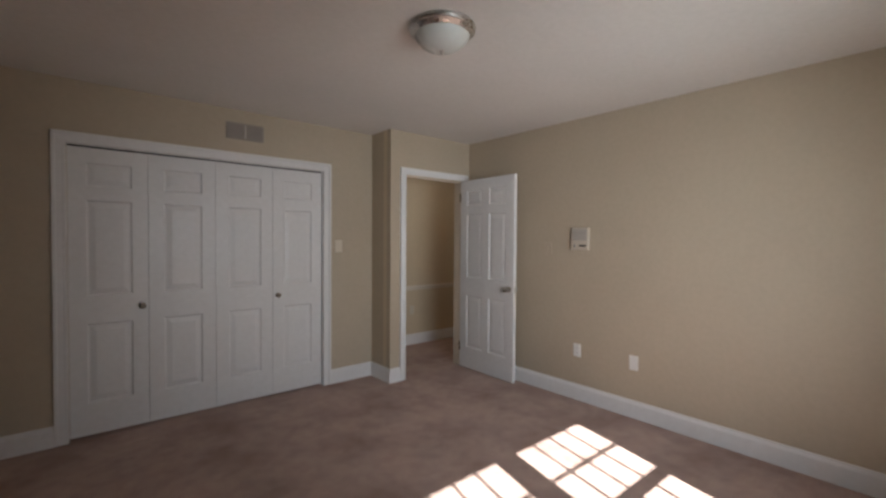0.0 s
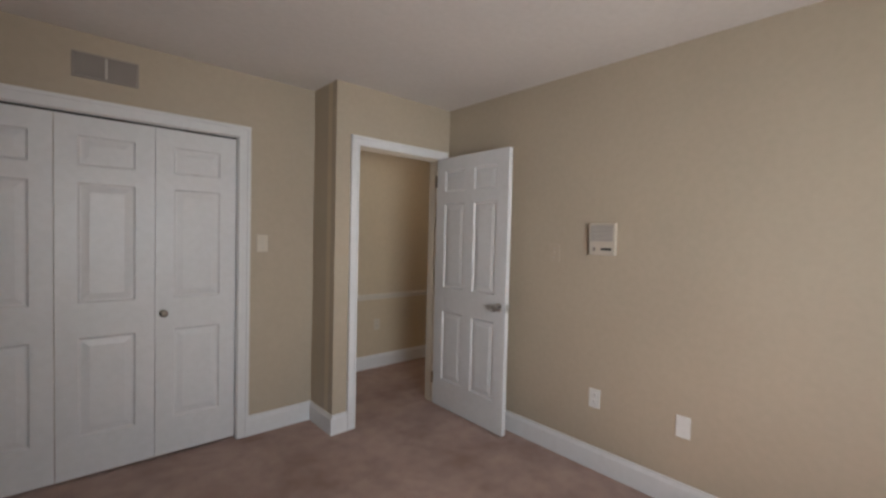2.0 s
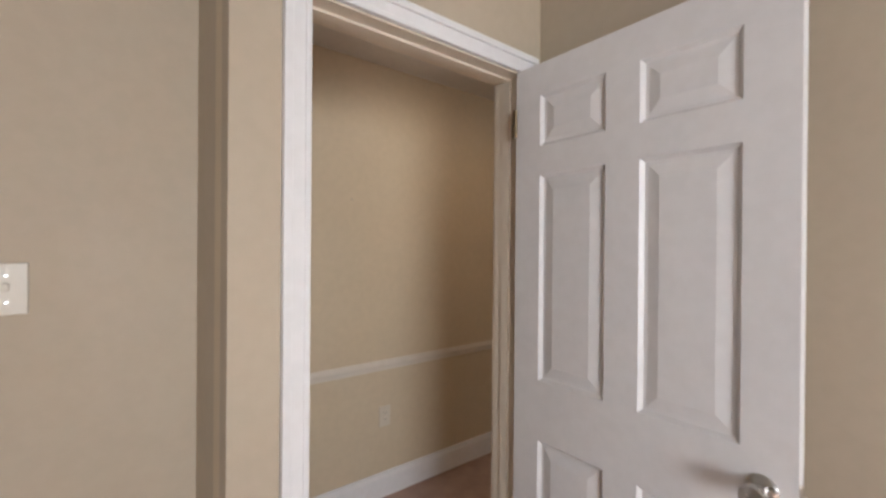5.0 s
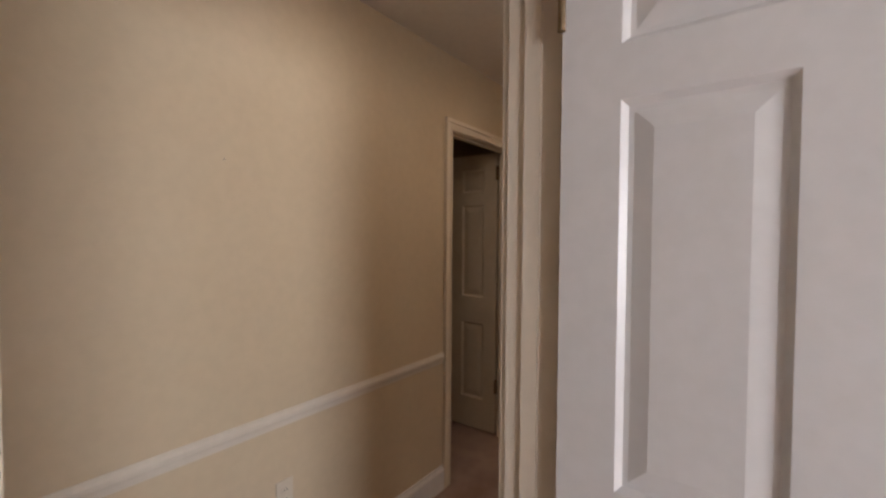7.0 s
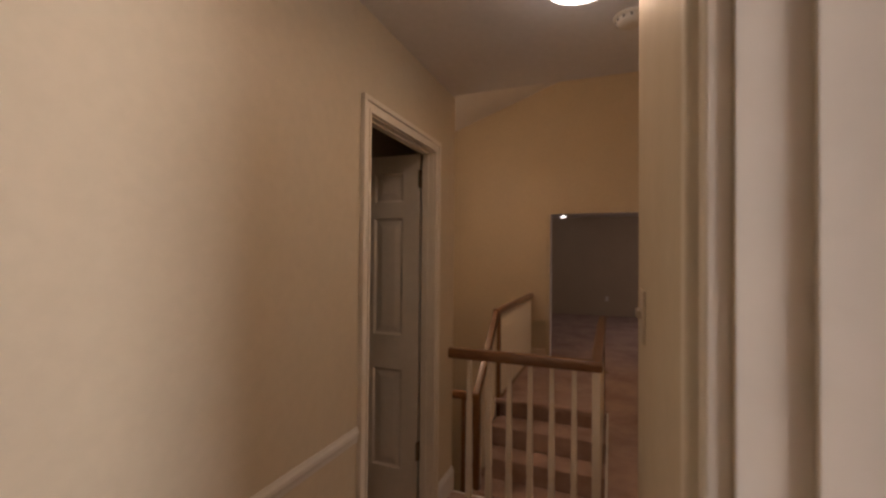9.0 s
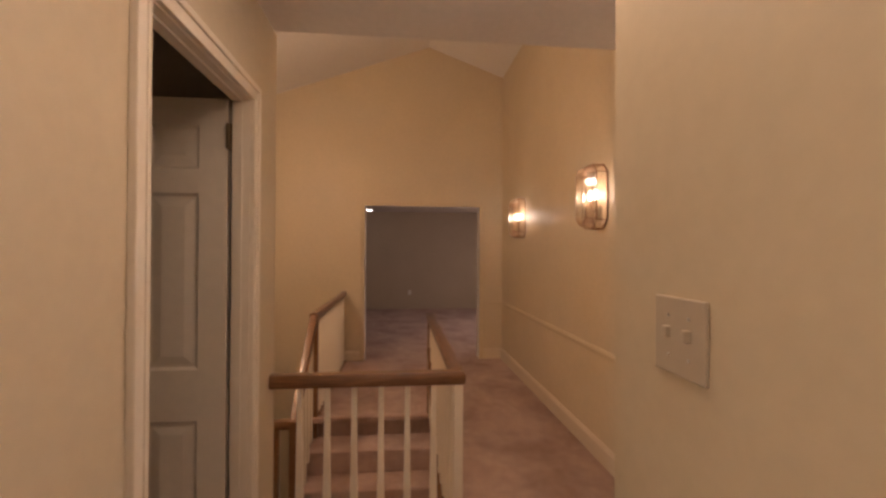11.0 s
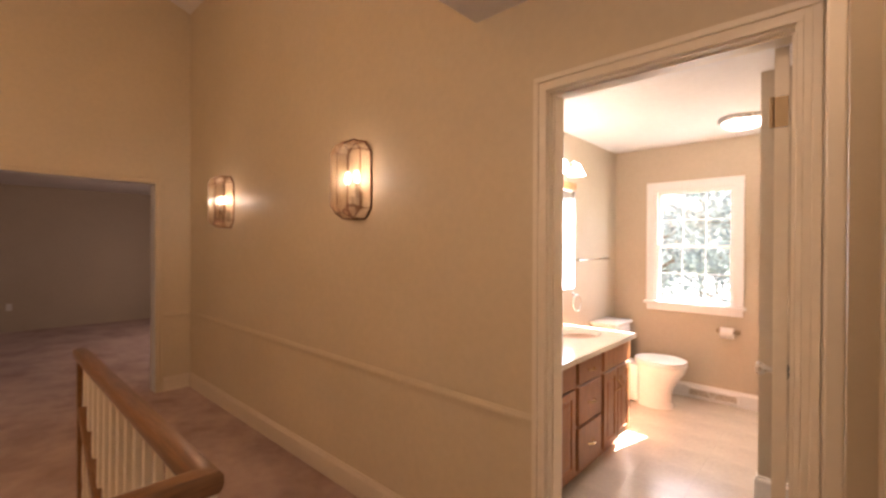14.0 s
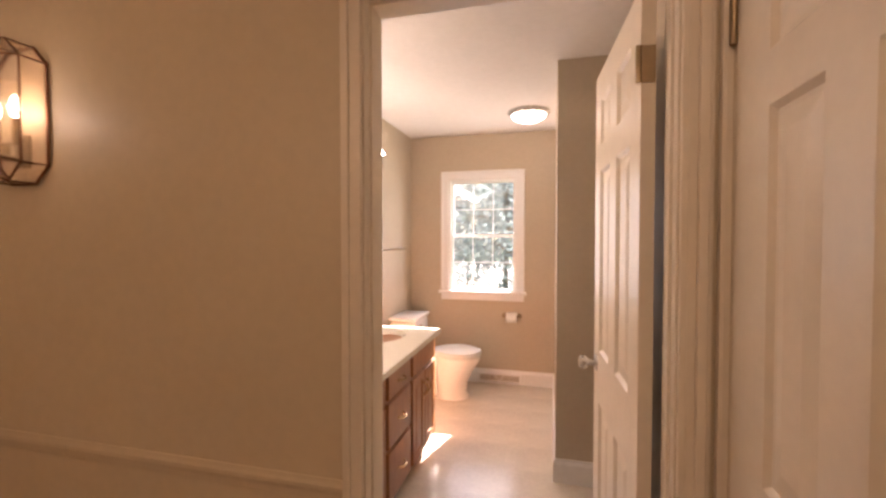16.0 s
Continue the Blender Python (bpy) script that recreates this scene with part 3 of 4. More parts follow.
# doors
def panel_door(name, m, w, h, t, cols, label, knob=None, hinges=(), latch=False, kind="structure", category="door", knob_material=None, group="", st=None, paint=None):
    """A moulded panel door: x from the hinge edge, z up, its middle plane at y = 0. knob: (x, z, both sides?)."""
    d = thing(name, m, label, category, group, kind)
    st = st or (0.105 if cols == 2 else 0.095)
    mull = 0.10
    rows = [(0.225, 0.79), (0.985, 1.663), (1.757, 1.925)]
    pw = (w - 2 * st - (cols - 1) * mull) / cols
    xs = [(st + i * (pw + mull), st + i * (pw + mull) + pw) for i in range(cols)]
    holes = [(x0, z0 * h / 2.03, x1, z1 * h / 2.03) for x0, x1 in xs for z0, z1 in rows]
    bm = wall_mesh("y", -t / 2, t / 2, 0, w, 0, h, holes)
    part("leaf", bm, (paint or M_DOOR), d)
    for x0, z0, x1, z1 in holes:
        bm = bmesh.new()
        for s in (-1, 1):
            loops = []
            for inset, y in ((0, t / 2), (0.011, t / 2 - 0.010), (0.020, t / 2 - 0.010), (0.052, t / 2 - 0.0035)):
                loops.append([bm.verts.new((x, s * y, z)) for x, z in ((x0 + inset, z0 + inset), (x1 - inset, z0 + inset), (x1 - inset, z1 - inset), (x0 + inset, z1 - inset))])
            for a, b in zip(loops, loops[1:]):
                for k in range(4):
                    bm.faces.new((a[k], a[(k + 1) % 4], b[(k + 1) % 4], b[k]))
            bm.faces.new(loops[-1])
        part("panel", bm, (paint or M_DOOR), d)
    if knob:
        kx, kz, both = knob
        for s in ((-1, 1) if both else (-1,)):
            bm = bmesh.new()
            base = pose(kx, s * t / 2, kz, 90 if s < 0 else -90)
            if both:
                lathe(bm, [(0.032, 0), (0.032, 0.004), (0.027, 0.008), (0.012, 0.012), (0.011, 0.028), (0.018, 0.036), (0.026, 0.046), (0.0275, 0.055), (0.024, 0.064), (0.012, 0.068), (0.003, 0.069)], base)
            else:
                lathe(bm, [(0.020, 0), (0.019, 0.003), (0.009, 0.006), (0.008, 0.014), (0.014, 0.020), (0.0215, 0.026), (0.0225, 0.032), (0.019, 0.037), (0.010, 0.040), (0.002, 0.041)], base)
            part("door_handle", bm, knob_material or M_NICKEL, d, "satin metal knob", smooth=True)
    for hz, s in hinges:
        bm = bmesh.new()
        tube(bm, [(0.0, s * (t / 2 + 0.006), hz - 0.046), (0.0, s * (t / 2 + 0.006), hz + 0.046)], 0.0075, 10)
        box(bm, -0.0025, -t / 2 + 0.001, hz - 0.046, 0.0004, t / 2 - 0.001, hz + 0.046)
        part("hinge", bm, M_BRASS, d, "aged brass hinge", smooth=True)
    if latch:
        bm = bmesh.new()
        box(bm, w, -0.0125, knob[1] - 0.028, w + 0.002, 0.0125, knob[1] + 0.028)
        box(bm, w + 0.002, -0.008, knob[1] - 0.009, w + 0.011, 0.006, knob[1] + 0.009, 0.003)
        part("latch_plate", bm, M_NICKEL, d, "metal latch plate")
    return d


# bedroom door, swung open beside the wall
panel_door("door_1", pose(3.118, YD - 0.002, 0.012, 0, 0, -91.5) @ pose(0, -0.0175, 0), 0.785, 2.03, 0.035, 2, "white six-panel door standing wide open, nickel knob", (0.722, 0.905, True),
           ((1.85, -1), (0.22, -1)), True)
side_door = panel_door("door_2", pose(D2[2] - 0.006, YN + 0.084, 0.012, 0, 0, 90) @ pose(0, -0.0175, 0), 0.685, 2.03, 0.035, 2, "white panel door tinted for warm light, open into a dark room, dark hinges", None, (), paint=M_WARMLIT)
for hz in (1.885, 0.345):
    bm = bmesh.new()
    box(bm, -0.010, -0.022, hz - 0.05, 0.004, 0.030, hz + 0.05, 0.002)
    tube(bm, [(-0.012, 0.004, hz - 0.052), (-0.012, 0.004, hz + 0.052)], 0.009, 10)
    part("hinge", bm, M_BRASS, side_door, "dark aged brass hinge")
panel_door("door_3", pose(BATHDOOR[0] + 0.023, BY1 - 0.004, 0.012, 0, 0, -86) @ pose(0, 0.0175, 0), 0.66, 2.06, 0.035, 2, "white panel bathroom door standing open, brass hinges", (0.60, 0.945, True), ((1.865, 1), (0.25, 1)), True, paint=M_WARMLIT)
panel_door("door_4", pose(XL - 0.016, LINEN[0] + 0.010, 0.012, 0, 0, 90), LINEN[2] - LINEN[0] - 0.016, 2.03, 0.032, 2, "white closed linen closet door tinted for warm light, brass hinges", None, ((1.875, -1), (0.25, -1)), st=0.143, paint=M_WARMLIT)

strike = thing("strike_plate", pose(DOOR[0] + 0.004, YD + 0.028, 0.917), "satin metal strike plate on the door jamb", "strike plate")
bm = bmesh.new()
for r in ((-0.014, -0.029, -0.008, 0.029), (0.008, -0.029, 0.014, 0.029), (-0.008, -0.029, 0.008, -0.013), (-0.008, 0.013, 0.008, 0.029)):
    box(bm, 0, r[0], r[1], 0.0016, r[2], r[3])
part("plate", bm, M_NICKEL, strike)
bm = bmesh.new()
box(bm, 0.0002, -0.008, -0.013, 0.0008, 0.008, 0.013)
part("latch_hole", bm, M_DARK, strike)
nail = thing("nail", pose(3.03, YN, 1.69), "small dark nail stuck in the hall wall", "nail")
part("head", lathe(bmesh.new(), [(0.001, 0), (0.001, 0.006), (0.0028, 0.0065), (0.0024, 0.008)], pose(0, 0, 0, 90), 10), M_GRILLE, nail)

# bifold closet doors
bw4 = (CLOSET[2] - CLOSET[0] - 0.012) / 4
for i in range(4):
    k = (bw4 * 0.91, 0.885, False) if i == 0 else (bw4 * 0.09 if i == 3 else 0, 0.885, False)
    panel_door("closet_door", pose(CLOSET[0] + 0.006 + i * bw4 + 0.0015, YC + 0.045 , 0.015, 0, 0, 0), bw4 - 0.003, 2.010, 0.03, 1,
               "white bifold closet door with raised panels, closed", k if i in (0, 3) else None, (), False, "", "closet door", M_KNOB, "bifold closet doors")
bm = bmesh.new()
box(bm, CLOSET[0] + 0.006, YC + 0.03, 2.029, CLOSET[2] - 0.006, YC + 0.06, 2.038)
struct("trim", bm, M_DARK, "dark closet door track", "track")

bm = bmesh.new()
box(bm, XN - 0.12, BY1 + 0.06, -3.05, XE + 0.12, YNN + 0.12, -2.95)
struct("floor_lower", bm, M_CARPET)
struct("wall_lower_south", wall_mesh("y", BY1 + 0.06, YS, XN - 0.12, XE, -2.95, -0.25), M_HALLWALL)
struct("wall_lower_west", wall_mesh("x", XN - 0.12, XN - 0.02, BY1 + 0.06, YN + 0.07, -2.95, -0.25), M_HALLWALL)

# ---- stairs and guards ----
RUN, RISE, XT = 0.262, 0.183, 7.16
stair = thing("staircase", pose(XT, 3.92, 0), "carpeted stairs going down from the landing", "stairs", "", "structure")
for i in range(1, 8):
    bm = bmesh.new()
    x1 = -(i - 1) * RUN
    box(bm, x1 - RUN - 0.02, -0.52, -i * RISE - RISE, x1 + 0.04, 0.55, -i * RISE, 0.012)
    part("step", bm, M_CARPET, stair)
bm = bmesh.new()
box(bm, -0.03, -0.54, -0.055, 0.05, 0.575, 0.001, 0.014)
part("nosing", bm, M_CARPET, stair)
bm = bmesh.new()
box(bm, -1.83, -0.54, -1.72, -1.81 + RUN * 0.2, 1.72, -1.464)
part("half_landing", bm, M_CARPET, stair)
for i in range(5):
    bm = bmesh.new()
    x0 = -1.78 + i * RUN
    box(bm, x0, 0.62, -1.464 - (i + 2) * RISE, x0 + RUN + 0.03, 1.72, -1.464 - (i + 1) * RISE, 0.012)
    part("step", bm, M_CARPET, stair)
bm = bmesh.new()
sweep(bm, [(0.06, 0.555, -0.13), (-1.80, 0.555, -0.13 - 1.86 * RISE / RUN)], [(-0.012, -0.16), (0.012, -0.16), (0.012, 0.15), (-0.012, 0.15)])
part("stringer", bm, M_WHITE, stair)
bm = bmesh.new()
sweep(bm, [(0.06, -0.535, -0.13), (-1.80, -0.535, -0.13 - 1.86 * RISE / RUN)], [(-0.012, -0.16), (0.012, -0.16), (0.012, 0.15), (-0.012, 0.15)])
part("stringer", bm, M_WHITE, stair)
bm = bmesh.new()
box(bm, XN + 0.001, 3.381, -0.26, XN + 0.018, YN + 0.1, -0.002)
struct("trim", bm, M_WHITE, "white painted floor edge", "trim")
bm = bmesh.new()
box(bm, XN + 0.02, 3.38, -0.26, 7.14, 3.396, -0.002)
struct("trim", bm, M_WHITE, "white painted floor edge", "trim")
bm = bmesh.new()
box(bm, 7.22, 4.402, 0.0005, XE, 4.468, 0.014, 0.004)
box(bm, 7.22, 4.4505, -0.26, XE, 4.462, 0.0)
struct("trim", bm, M_OAKX, "oak nosing along the landing", "trim")

RAIL = [(-0.031, -0.022), (-0.034, -0.008), (-0.033, 0.014), (-0.025, 0.026), (0, 0.030), (0.025, 0.026), (0.033, 0.014), (0.034, -0.008), (0.031, -0.022), (0.025, -0.034), (-0.025, -0.034)]
ZR = 0.866


def square_baluster(bm, x, y, z0, z1, s=0.018):
    """A square baluster, tapering towards the handrail."""
    rings = []
    for z, k in ((z0, 1.0), (z0 + 0.16, 1.0), (z0 + 0.19, 0.82), (z0 + 0.22, 1.0), (z1, 0.62)):
        rings.append([bm.verts.new((x + s * k * u, y + s * k * v, z)) for u, v in ((-1, -0.8), (-0.8, -1), (0.8, -1), (1, -0.8), (1, 0.8), (0.8, 1), (-0.8, 1), (-1, 0.8))])
    for a, b in zip(rings, rings[1:]):
        for k in range(8):
            bm.faces.new((a[k], a[(k + 1) % 8], b[(k + 1) % 8], b[k]))
    bm.faces.new(list(reversed(rings[0])))
    bm.faces.new(rings[-1])
    return bm


def mitred_rail(bm, start, corner, onward):
    """A handrail from start to a corner, cut there at 45 degrees where the next rail leads onward."""
    a, c, o = Vector(start), Vector(corner), Vector(onward)
    way = (c - a).normalized()
    side = way.cross(Vector((0, 0, 1)))
    rings = [[bm.verts.new(e + side * u + Vector((0, 0, h)) - way * (o.dot(side) * u * cut)) for u, h in RAIL] for e, cut in ((a, 0), (c, 1))]
    for k in range(len(RAIL)):
        bm.faces.new((rings[0][k], rings[0][(k + 1) % len(RAIL)], rings[1][(k + 1) % len(RAIL)], rings[1][k]))
    bm.faces.new(rings[0])
    bm.faces.new(list(reversed(rings[1])))


guard = thing("guard_rail", pose(XN - 0.015, 3.437, 0), "white baluster guard tinted for warm light, oak handrail round the stairs", "railing")
bm = bmesh.new()
mitred_rail(bm, (0, YN - 3.438, ZR), (0, 0, ZR), (1, 0, 0))
part("handrail", bm, M_OAK, guard, "polished oak handrail", smooth=True)
bm = bmesh.new()
mitred_rail(bm, (1.91, 0, ZR), (0, 0, ZR), (0, 1, 0))
part("handrail", bm, M_OAKX, guard, "polished oak handrail", smooth=True)
base_bm = bmesh.new()
square_baluster(base_bm, 0, 0, 0, ZR - 0.03)
bal = mesh_of("baluster", base_bm, M_WARMLIT)
for i in range(1, 7):
    ob = new("baluster", bal)
    ob.parent, ob.location = guard, (0, -0.006 + i * 0.1225, 0)
for i in range(1, 14):
    ob = new("baluster", bal)
    ob.parent, ob.location = guard, (0.02 + i * 0.132, 0, 0)
bm = bmesh.new()
box(bm, -0.022, -0.022, 0, 0.022, 0.022, ZR - 0.032, 0.004)
part("newel_post", bm, M_WARMLIT, guard)
bm = bmesh.new()
box(bm, 1.86, -0.022, -0.05, 1.90, 0.022, ZR - 0.03, 0.004)
part("newel_post", bm, M_OAK, guard, "slim oak end post")

G2X, G2DROP, G2LOW = 7.06, 0.93, 0.66
guard2 = thing("guard_rail", pose(G2X, 4.445, 0), "white baluster guard tinted for warm light, oak handrail beside the landing", "railing")
bm = bmesh.new()
sweep(bm, [(0, 0, 0.898), (XE - G2X, 0, 0.898)], RAIL)
part("handrail", bm, M_OAKX, guard2, "polished oak handrail", smooth=True)
bm = bmesh.new()
sweep(bm, [(0.02, 0, 0.888), (-G2LOW, 0.0, 0.888 - (G2LOW + 0.02) * G2DROP)], RAIL)
part("handrail", bm, M_OAKX, guard2, "polished oak stair handrail", smooth=True)
bm = bmesh.new()
box(bm, 0.10, -0.020, -0.30, 0.138, 0.018, 0.86, 0.004)
part("newel_post", bm, M_OAK, guard2, "slim oak newel post")
bm = bmesh.new()
box(bm, -G2LOW - 0.03, -0.03, -1.46, -G2LOW + 0.03, 0.03, 0.27, 0.006)
part("newel_post", bm, M_OAK, guard2, "oak newel post on the stairs")
bm = bmesh.new()
sweep(bm, [(-G2LOW, 0.02, 0.245), (-G2LOW, 1.17, 0.245)], RAIL)
part("handrail", bm, M_OAK, guard2, "polished oak handrail", smooth=True)
bm = bmesh.new()
box(bm, -G2LOW - 0.018, 0.10, -1.46, -G2LOW + 0.018, 0.136, 0.215, 0.004)
part("newel_post", bm, M_OAK, guard2, "slim oak post beside the newel")
b2 = bmesh.new()
square_baluster(b2, 0, 0, 0.0, 0.87)
bal2 = mesh_of("baluster", b2, M_WARMLIT)
for i in range(1, 17):
    ob = new("baluster", bal2)
    ob.parent, ob.location = guard2, (0.138 + i * 0.113, 0, 0)
for i in range(1, 6):
    ob = new("baluster", bal2)
    ob.parent, ob.location = guard2, (-i * 0.115, 0, -0.02 - i * 0.115 * G2DROP)

low = thing("handrail_low", pose(5.55, YNN - 0.06, -0.75), "oak wall handrail on brackets down the lower flight", "railing")
bm = bmesh.new()
sweep(bm, [(-0.2, 0, 0.2), (0, 0, 0.2), (2.0, 0, 0.2 - 2.0 * RISE / RUN)], RAIL)
part("handrail", bm, M_OAKX, low, smooth=True)
for x in (0.1, 1.1):
    bm = bmesh.new()
    z = 0.2 - x * RISE / RUN
    tube(bm, [(x, 0, z - 0.03), (x, 0.0, z - 0.07), (x, 0.06, z - 0.08)], 0.007)
    part("bracket", bm, M_BRASS, low)
# wall rail under the guard, down the stairs
wr = thing("stair_handrail", pose(7.0, 3.45, 0), "oak handrail following the stairs", "railing")
bm = bmesh.new()
sweep(bm, [(0.05, 0, 0.60), (-1.6, 0, 0.60 - 1.65 * RISE / RUN)], [(s * 0.75, h * 0.75) for s, h in RAIL])
part("handrail", bm, M_OAKX, wr, smooth=True)
for x in (-0.1, -1.3):
    bm = bmesh.new()
    z = 0.60 - (0.05 - x) * RISE / RUN
    tube(bm, [(x, 0, z - 0.02), (x, -0.01, z - 0.05), (x, -0.07, z - 0.06)], 0.006)
    part("bracket", bm, M_BRASS, wr)


# ---- sconces ----
def sconce(m):
    """A wall lantern of bevelled panes in copper came, an elongated octagon, with candle bulbs; +y away from the wall."""
    s = thing("wall_sconce", m, "lit octagonal wall sconce, clear glass panes in dark copper", "wall lamp", "hall sconces")
    # octagon outlines from the wall outwards: half width, half height, corner cut, distance
    rings = []
    for w, h, c, y in ((0.112, 0.222, 0.058, 0.004), (0.112, 0.222, 0.058, 0.080), (0.082, 0.192, 0.044, 0.142)):
        rings.append([Vector((px, y, pz)) for px, pz in ((-w, -h + c), (-w + c, -h), (w - c, -h), (w, -h + c), (w, h - c), (w - c, h), (-w + c, h), (-w, h - c))])

    def pane(q, material=None):
        n = (q[1] - q[0]).cross(q[-1] - q[0]).normalized() * 0.0018
        bm = bmesh.new()
        lo = [bm.verts.new(v - n) for v in q]
        hi = [bm.verts.new(v + n) for v in q]
        bm.faces.new(lo)
        bm.faces.new(list(reversed(hi)))
        for k in range(len(q)):
            bm.faces.new((lo[k], hi[k], hi[(k + 1) % len(q)], lo[(k + 1) % len(q)]))
        part("pane", bm, material or M_BEVEL, s).visible_shadow = False
    for a, b in zip(rings, rings[1:]):
        for i in range(8):
            pane([a[i], a[(i + 1) % 8], b[(i + 1) % 8], b[i]], M_PEACH)
    pane(rings[2])
    bm = bmesh.new()
    for r, t in zip(rings, (0.0055, 0.0034, 0.0022)):
        for i in range(8):
            tube(bm, [r[i], r[(i + 1) % 8]], t, 6)
    for i in range(8):
        for a, b in zip(rings, rings[1:]):
            tube(bm, [a[i], b[i]], 0.0028, 6)
    part("came", bm, M_COPPER, s, "dark copper came")
    bm = bmesh.new()
    box(bm, -0.035, 0.001, -0.17, 0.035, 0.008, -0.06, 0.004)
    part("back_plate", bm, M_BRASS, s, "small brass back plate")
    bm = bmesh.new()
    lathe(bm, [(0.030, -0.15), (0.030, -0.142), (0.010, -0.135), (0.010, -0.10)], pose(0, 0.05, 0), 16)
    tube(bm, [(0, 0.006, -0.14), (0, 0.05, -0.14)], 0.008)
    tube(bm, [(-0.045, 0.052, -0.10), (0.045, 0.052, -0.10)], 0.006)
    part("bracket", bm, M_BRASS, s)
    for x in (-0.045, 0.045):
        bm = bmesh.new()
        lathe(bm, [(0.009, -0.10), (0.009, -0.02)], pose(x, 0.052, 0), 12)
        part("candle_tube", bm, M_BRASS, s, smooth=True)
        bm = bmesh.new()
        lathe(bm, [(0.007, -0.02), (0.015, 0.0), (0.017, 0.015), (0.010, 0.04), (0.002, 0.055)], pose(x, 0.052, 0), 12)
        bulb = part("bulb", bm, M_BULB, s, "glowing candle bulb", smooth=True)
        bulb.visible_shadow = False
    return s


first_sconce = sconce(pose(6.19, YS, 1.845))
copy_thing(first_sconce, pose(8.10, YS, 1.845))


# unseen pendant added over the lower flight, holds the stairwell fill light
pen = thing("pendant_lamp", pose(6.3, 5.2, RIDGE_Z - PITCH * (5.2 - RIDGE_Y)), "unseen added globe pendant that lights the stairwell", "pendant lamp")
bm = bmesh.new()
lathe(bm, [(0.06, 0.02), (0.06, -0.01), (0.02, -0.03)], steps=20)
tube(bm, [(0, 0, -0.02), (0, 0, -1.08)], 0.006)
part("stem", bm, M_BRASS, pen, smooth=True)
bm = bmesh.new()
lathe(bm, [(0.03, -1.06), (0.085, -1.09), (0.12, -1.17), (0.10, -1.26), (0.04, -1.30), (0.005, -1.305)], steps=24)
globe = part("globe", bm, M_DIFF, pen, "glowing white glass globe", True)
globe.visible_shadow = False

# ---- wall and ceiling fittings ----
def plate(m, w, h, label, toggles=(), outlets=(), material=None, name="switch_plate", category="light switch"):
    """A wall plate lying in x-z, standing out along -y."""
    p = thing(name, m, label, category)
    bm = bmesh.new()
    box(bm, -w / 2, -0.006, -h / 2, w / 2, 0, h / 2, 0.002)
    part("plate", bm, material or M_PLATE, p)
    for x in toggles:
        bm = bmesh.new()
        box(bm, x - 0.005, -0.016, -0.004, x + 0.005, -0.005, 0.014, 0.002)
        part("toggle", bm, material or M_PLATE, p)
        for z in (-0.03, 0.03):
            part("screw", lathe(bmesh.new(), [(0.003, 0), (0.003, 0.0012)], pose(x, -0.006, z, 90), 8), M_NICKEL, p)
    for z in outlets:
        bm = bmesh.new()
        lathe(bm, [(0.0165, 0), (0.0165, 0.002), (0.015, 0.0028)], pose(0, -0.006, z, 90), 18)
        soc = part("socket", bm, material or M_PLATE, p)
        bm = bmesh.new()
        for x in (-0.006, 0.006):
            box(bm, x - 0.001, -0.0095, z - 0.002, x + 0.001, -0.0087, z + 0.007)
        part("slot", bm, M_DARK, soc)
    return p


plate(pose(1.793, YC, 1.333), 0.072, 0.116, "ivory single toggle light switch on a tan wall", (0,), material=M_IVORY)
plate(pose(XI, 2.093, 1.322, 0, 0, -90), 0.075, 0.118, "tan single wall switch plate", (0,), material=M_ALMOND)
plate(pose(XI, 1.774, 0.438, 0, 0, -90), 0.072, 0.116, "white duplex power outlet near the floor", (), (-0.02, 0.02), name="power_outlet", category="outlet")
plate(pose(XI, 1.267, 0.437, 0, 0, -90), 0.072, 0.116, "white blank wall plate near the floor", (), name="blank_plate", category="wall plate")
plate(pose(3.25, YN, 0.46), 0.072, 0.116, "tan duplex power outlet on the hall wall", (), (-0.02, 0.02), M_IVORY, "power_outlet", "outlet")
plate(pose(3.893, YH, 1.328, 0, 0, 180), 0.117, 0.118, "ivory two-gang toggle light switch plate", (-0.023, 0.023), material=M_ALMOND)
plate(pose(14.3, 3.45, 0.42, 0, 0, -90), 0.072, 0.116, "white power outlet on a far wall", (), (-0.02, 0.02), name="power_outlet", category="outlet")

# wall intercom
ic = thing("intercom", pose(XI, 1.752, 1.418, 0, 0, -90), "beige wall intercom with a slatted speaker grille", "intercom")
bm = bmesh.new()
box(bm, -0.083, -0.028, -0.096, 0.083, 0, 0.096, 0.004)
part("body", bm, M_CASE, ic)
for i in range(13):
    bm = bmesh.new()
    z = 0.082 - i * 0.0078
    box(bm, -0.072, -0.0315, z - 0.0024, 0.072, -0.0275, z + 0.0024)
    part("slat", bm, M_SLAT, ic)
bm = bmesh.new()
box(bm, -0.072, -0.0284, -0.014, 0.072, -0.0282, 0.086)
part("grille_back", bm, M_GRILLE, ic)
bm = bmesh.new()
box(bm, -0.052, -0.038, -0.072, -0.036, -0.027, -0.048, 0.003)
part("knob", bm, M_GRILLE, ic)
bm = bmesh.new()
box(bm, 0.0, -0.034, -0.066, 0.064, -0.027, -0.052, 0.002)
part("button_bar", bm, M_DARK, ic)

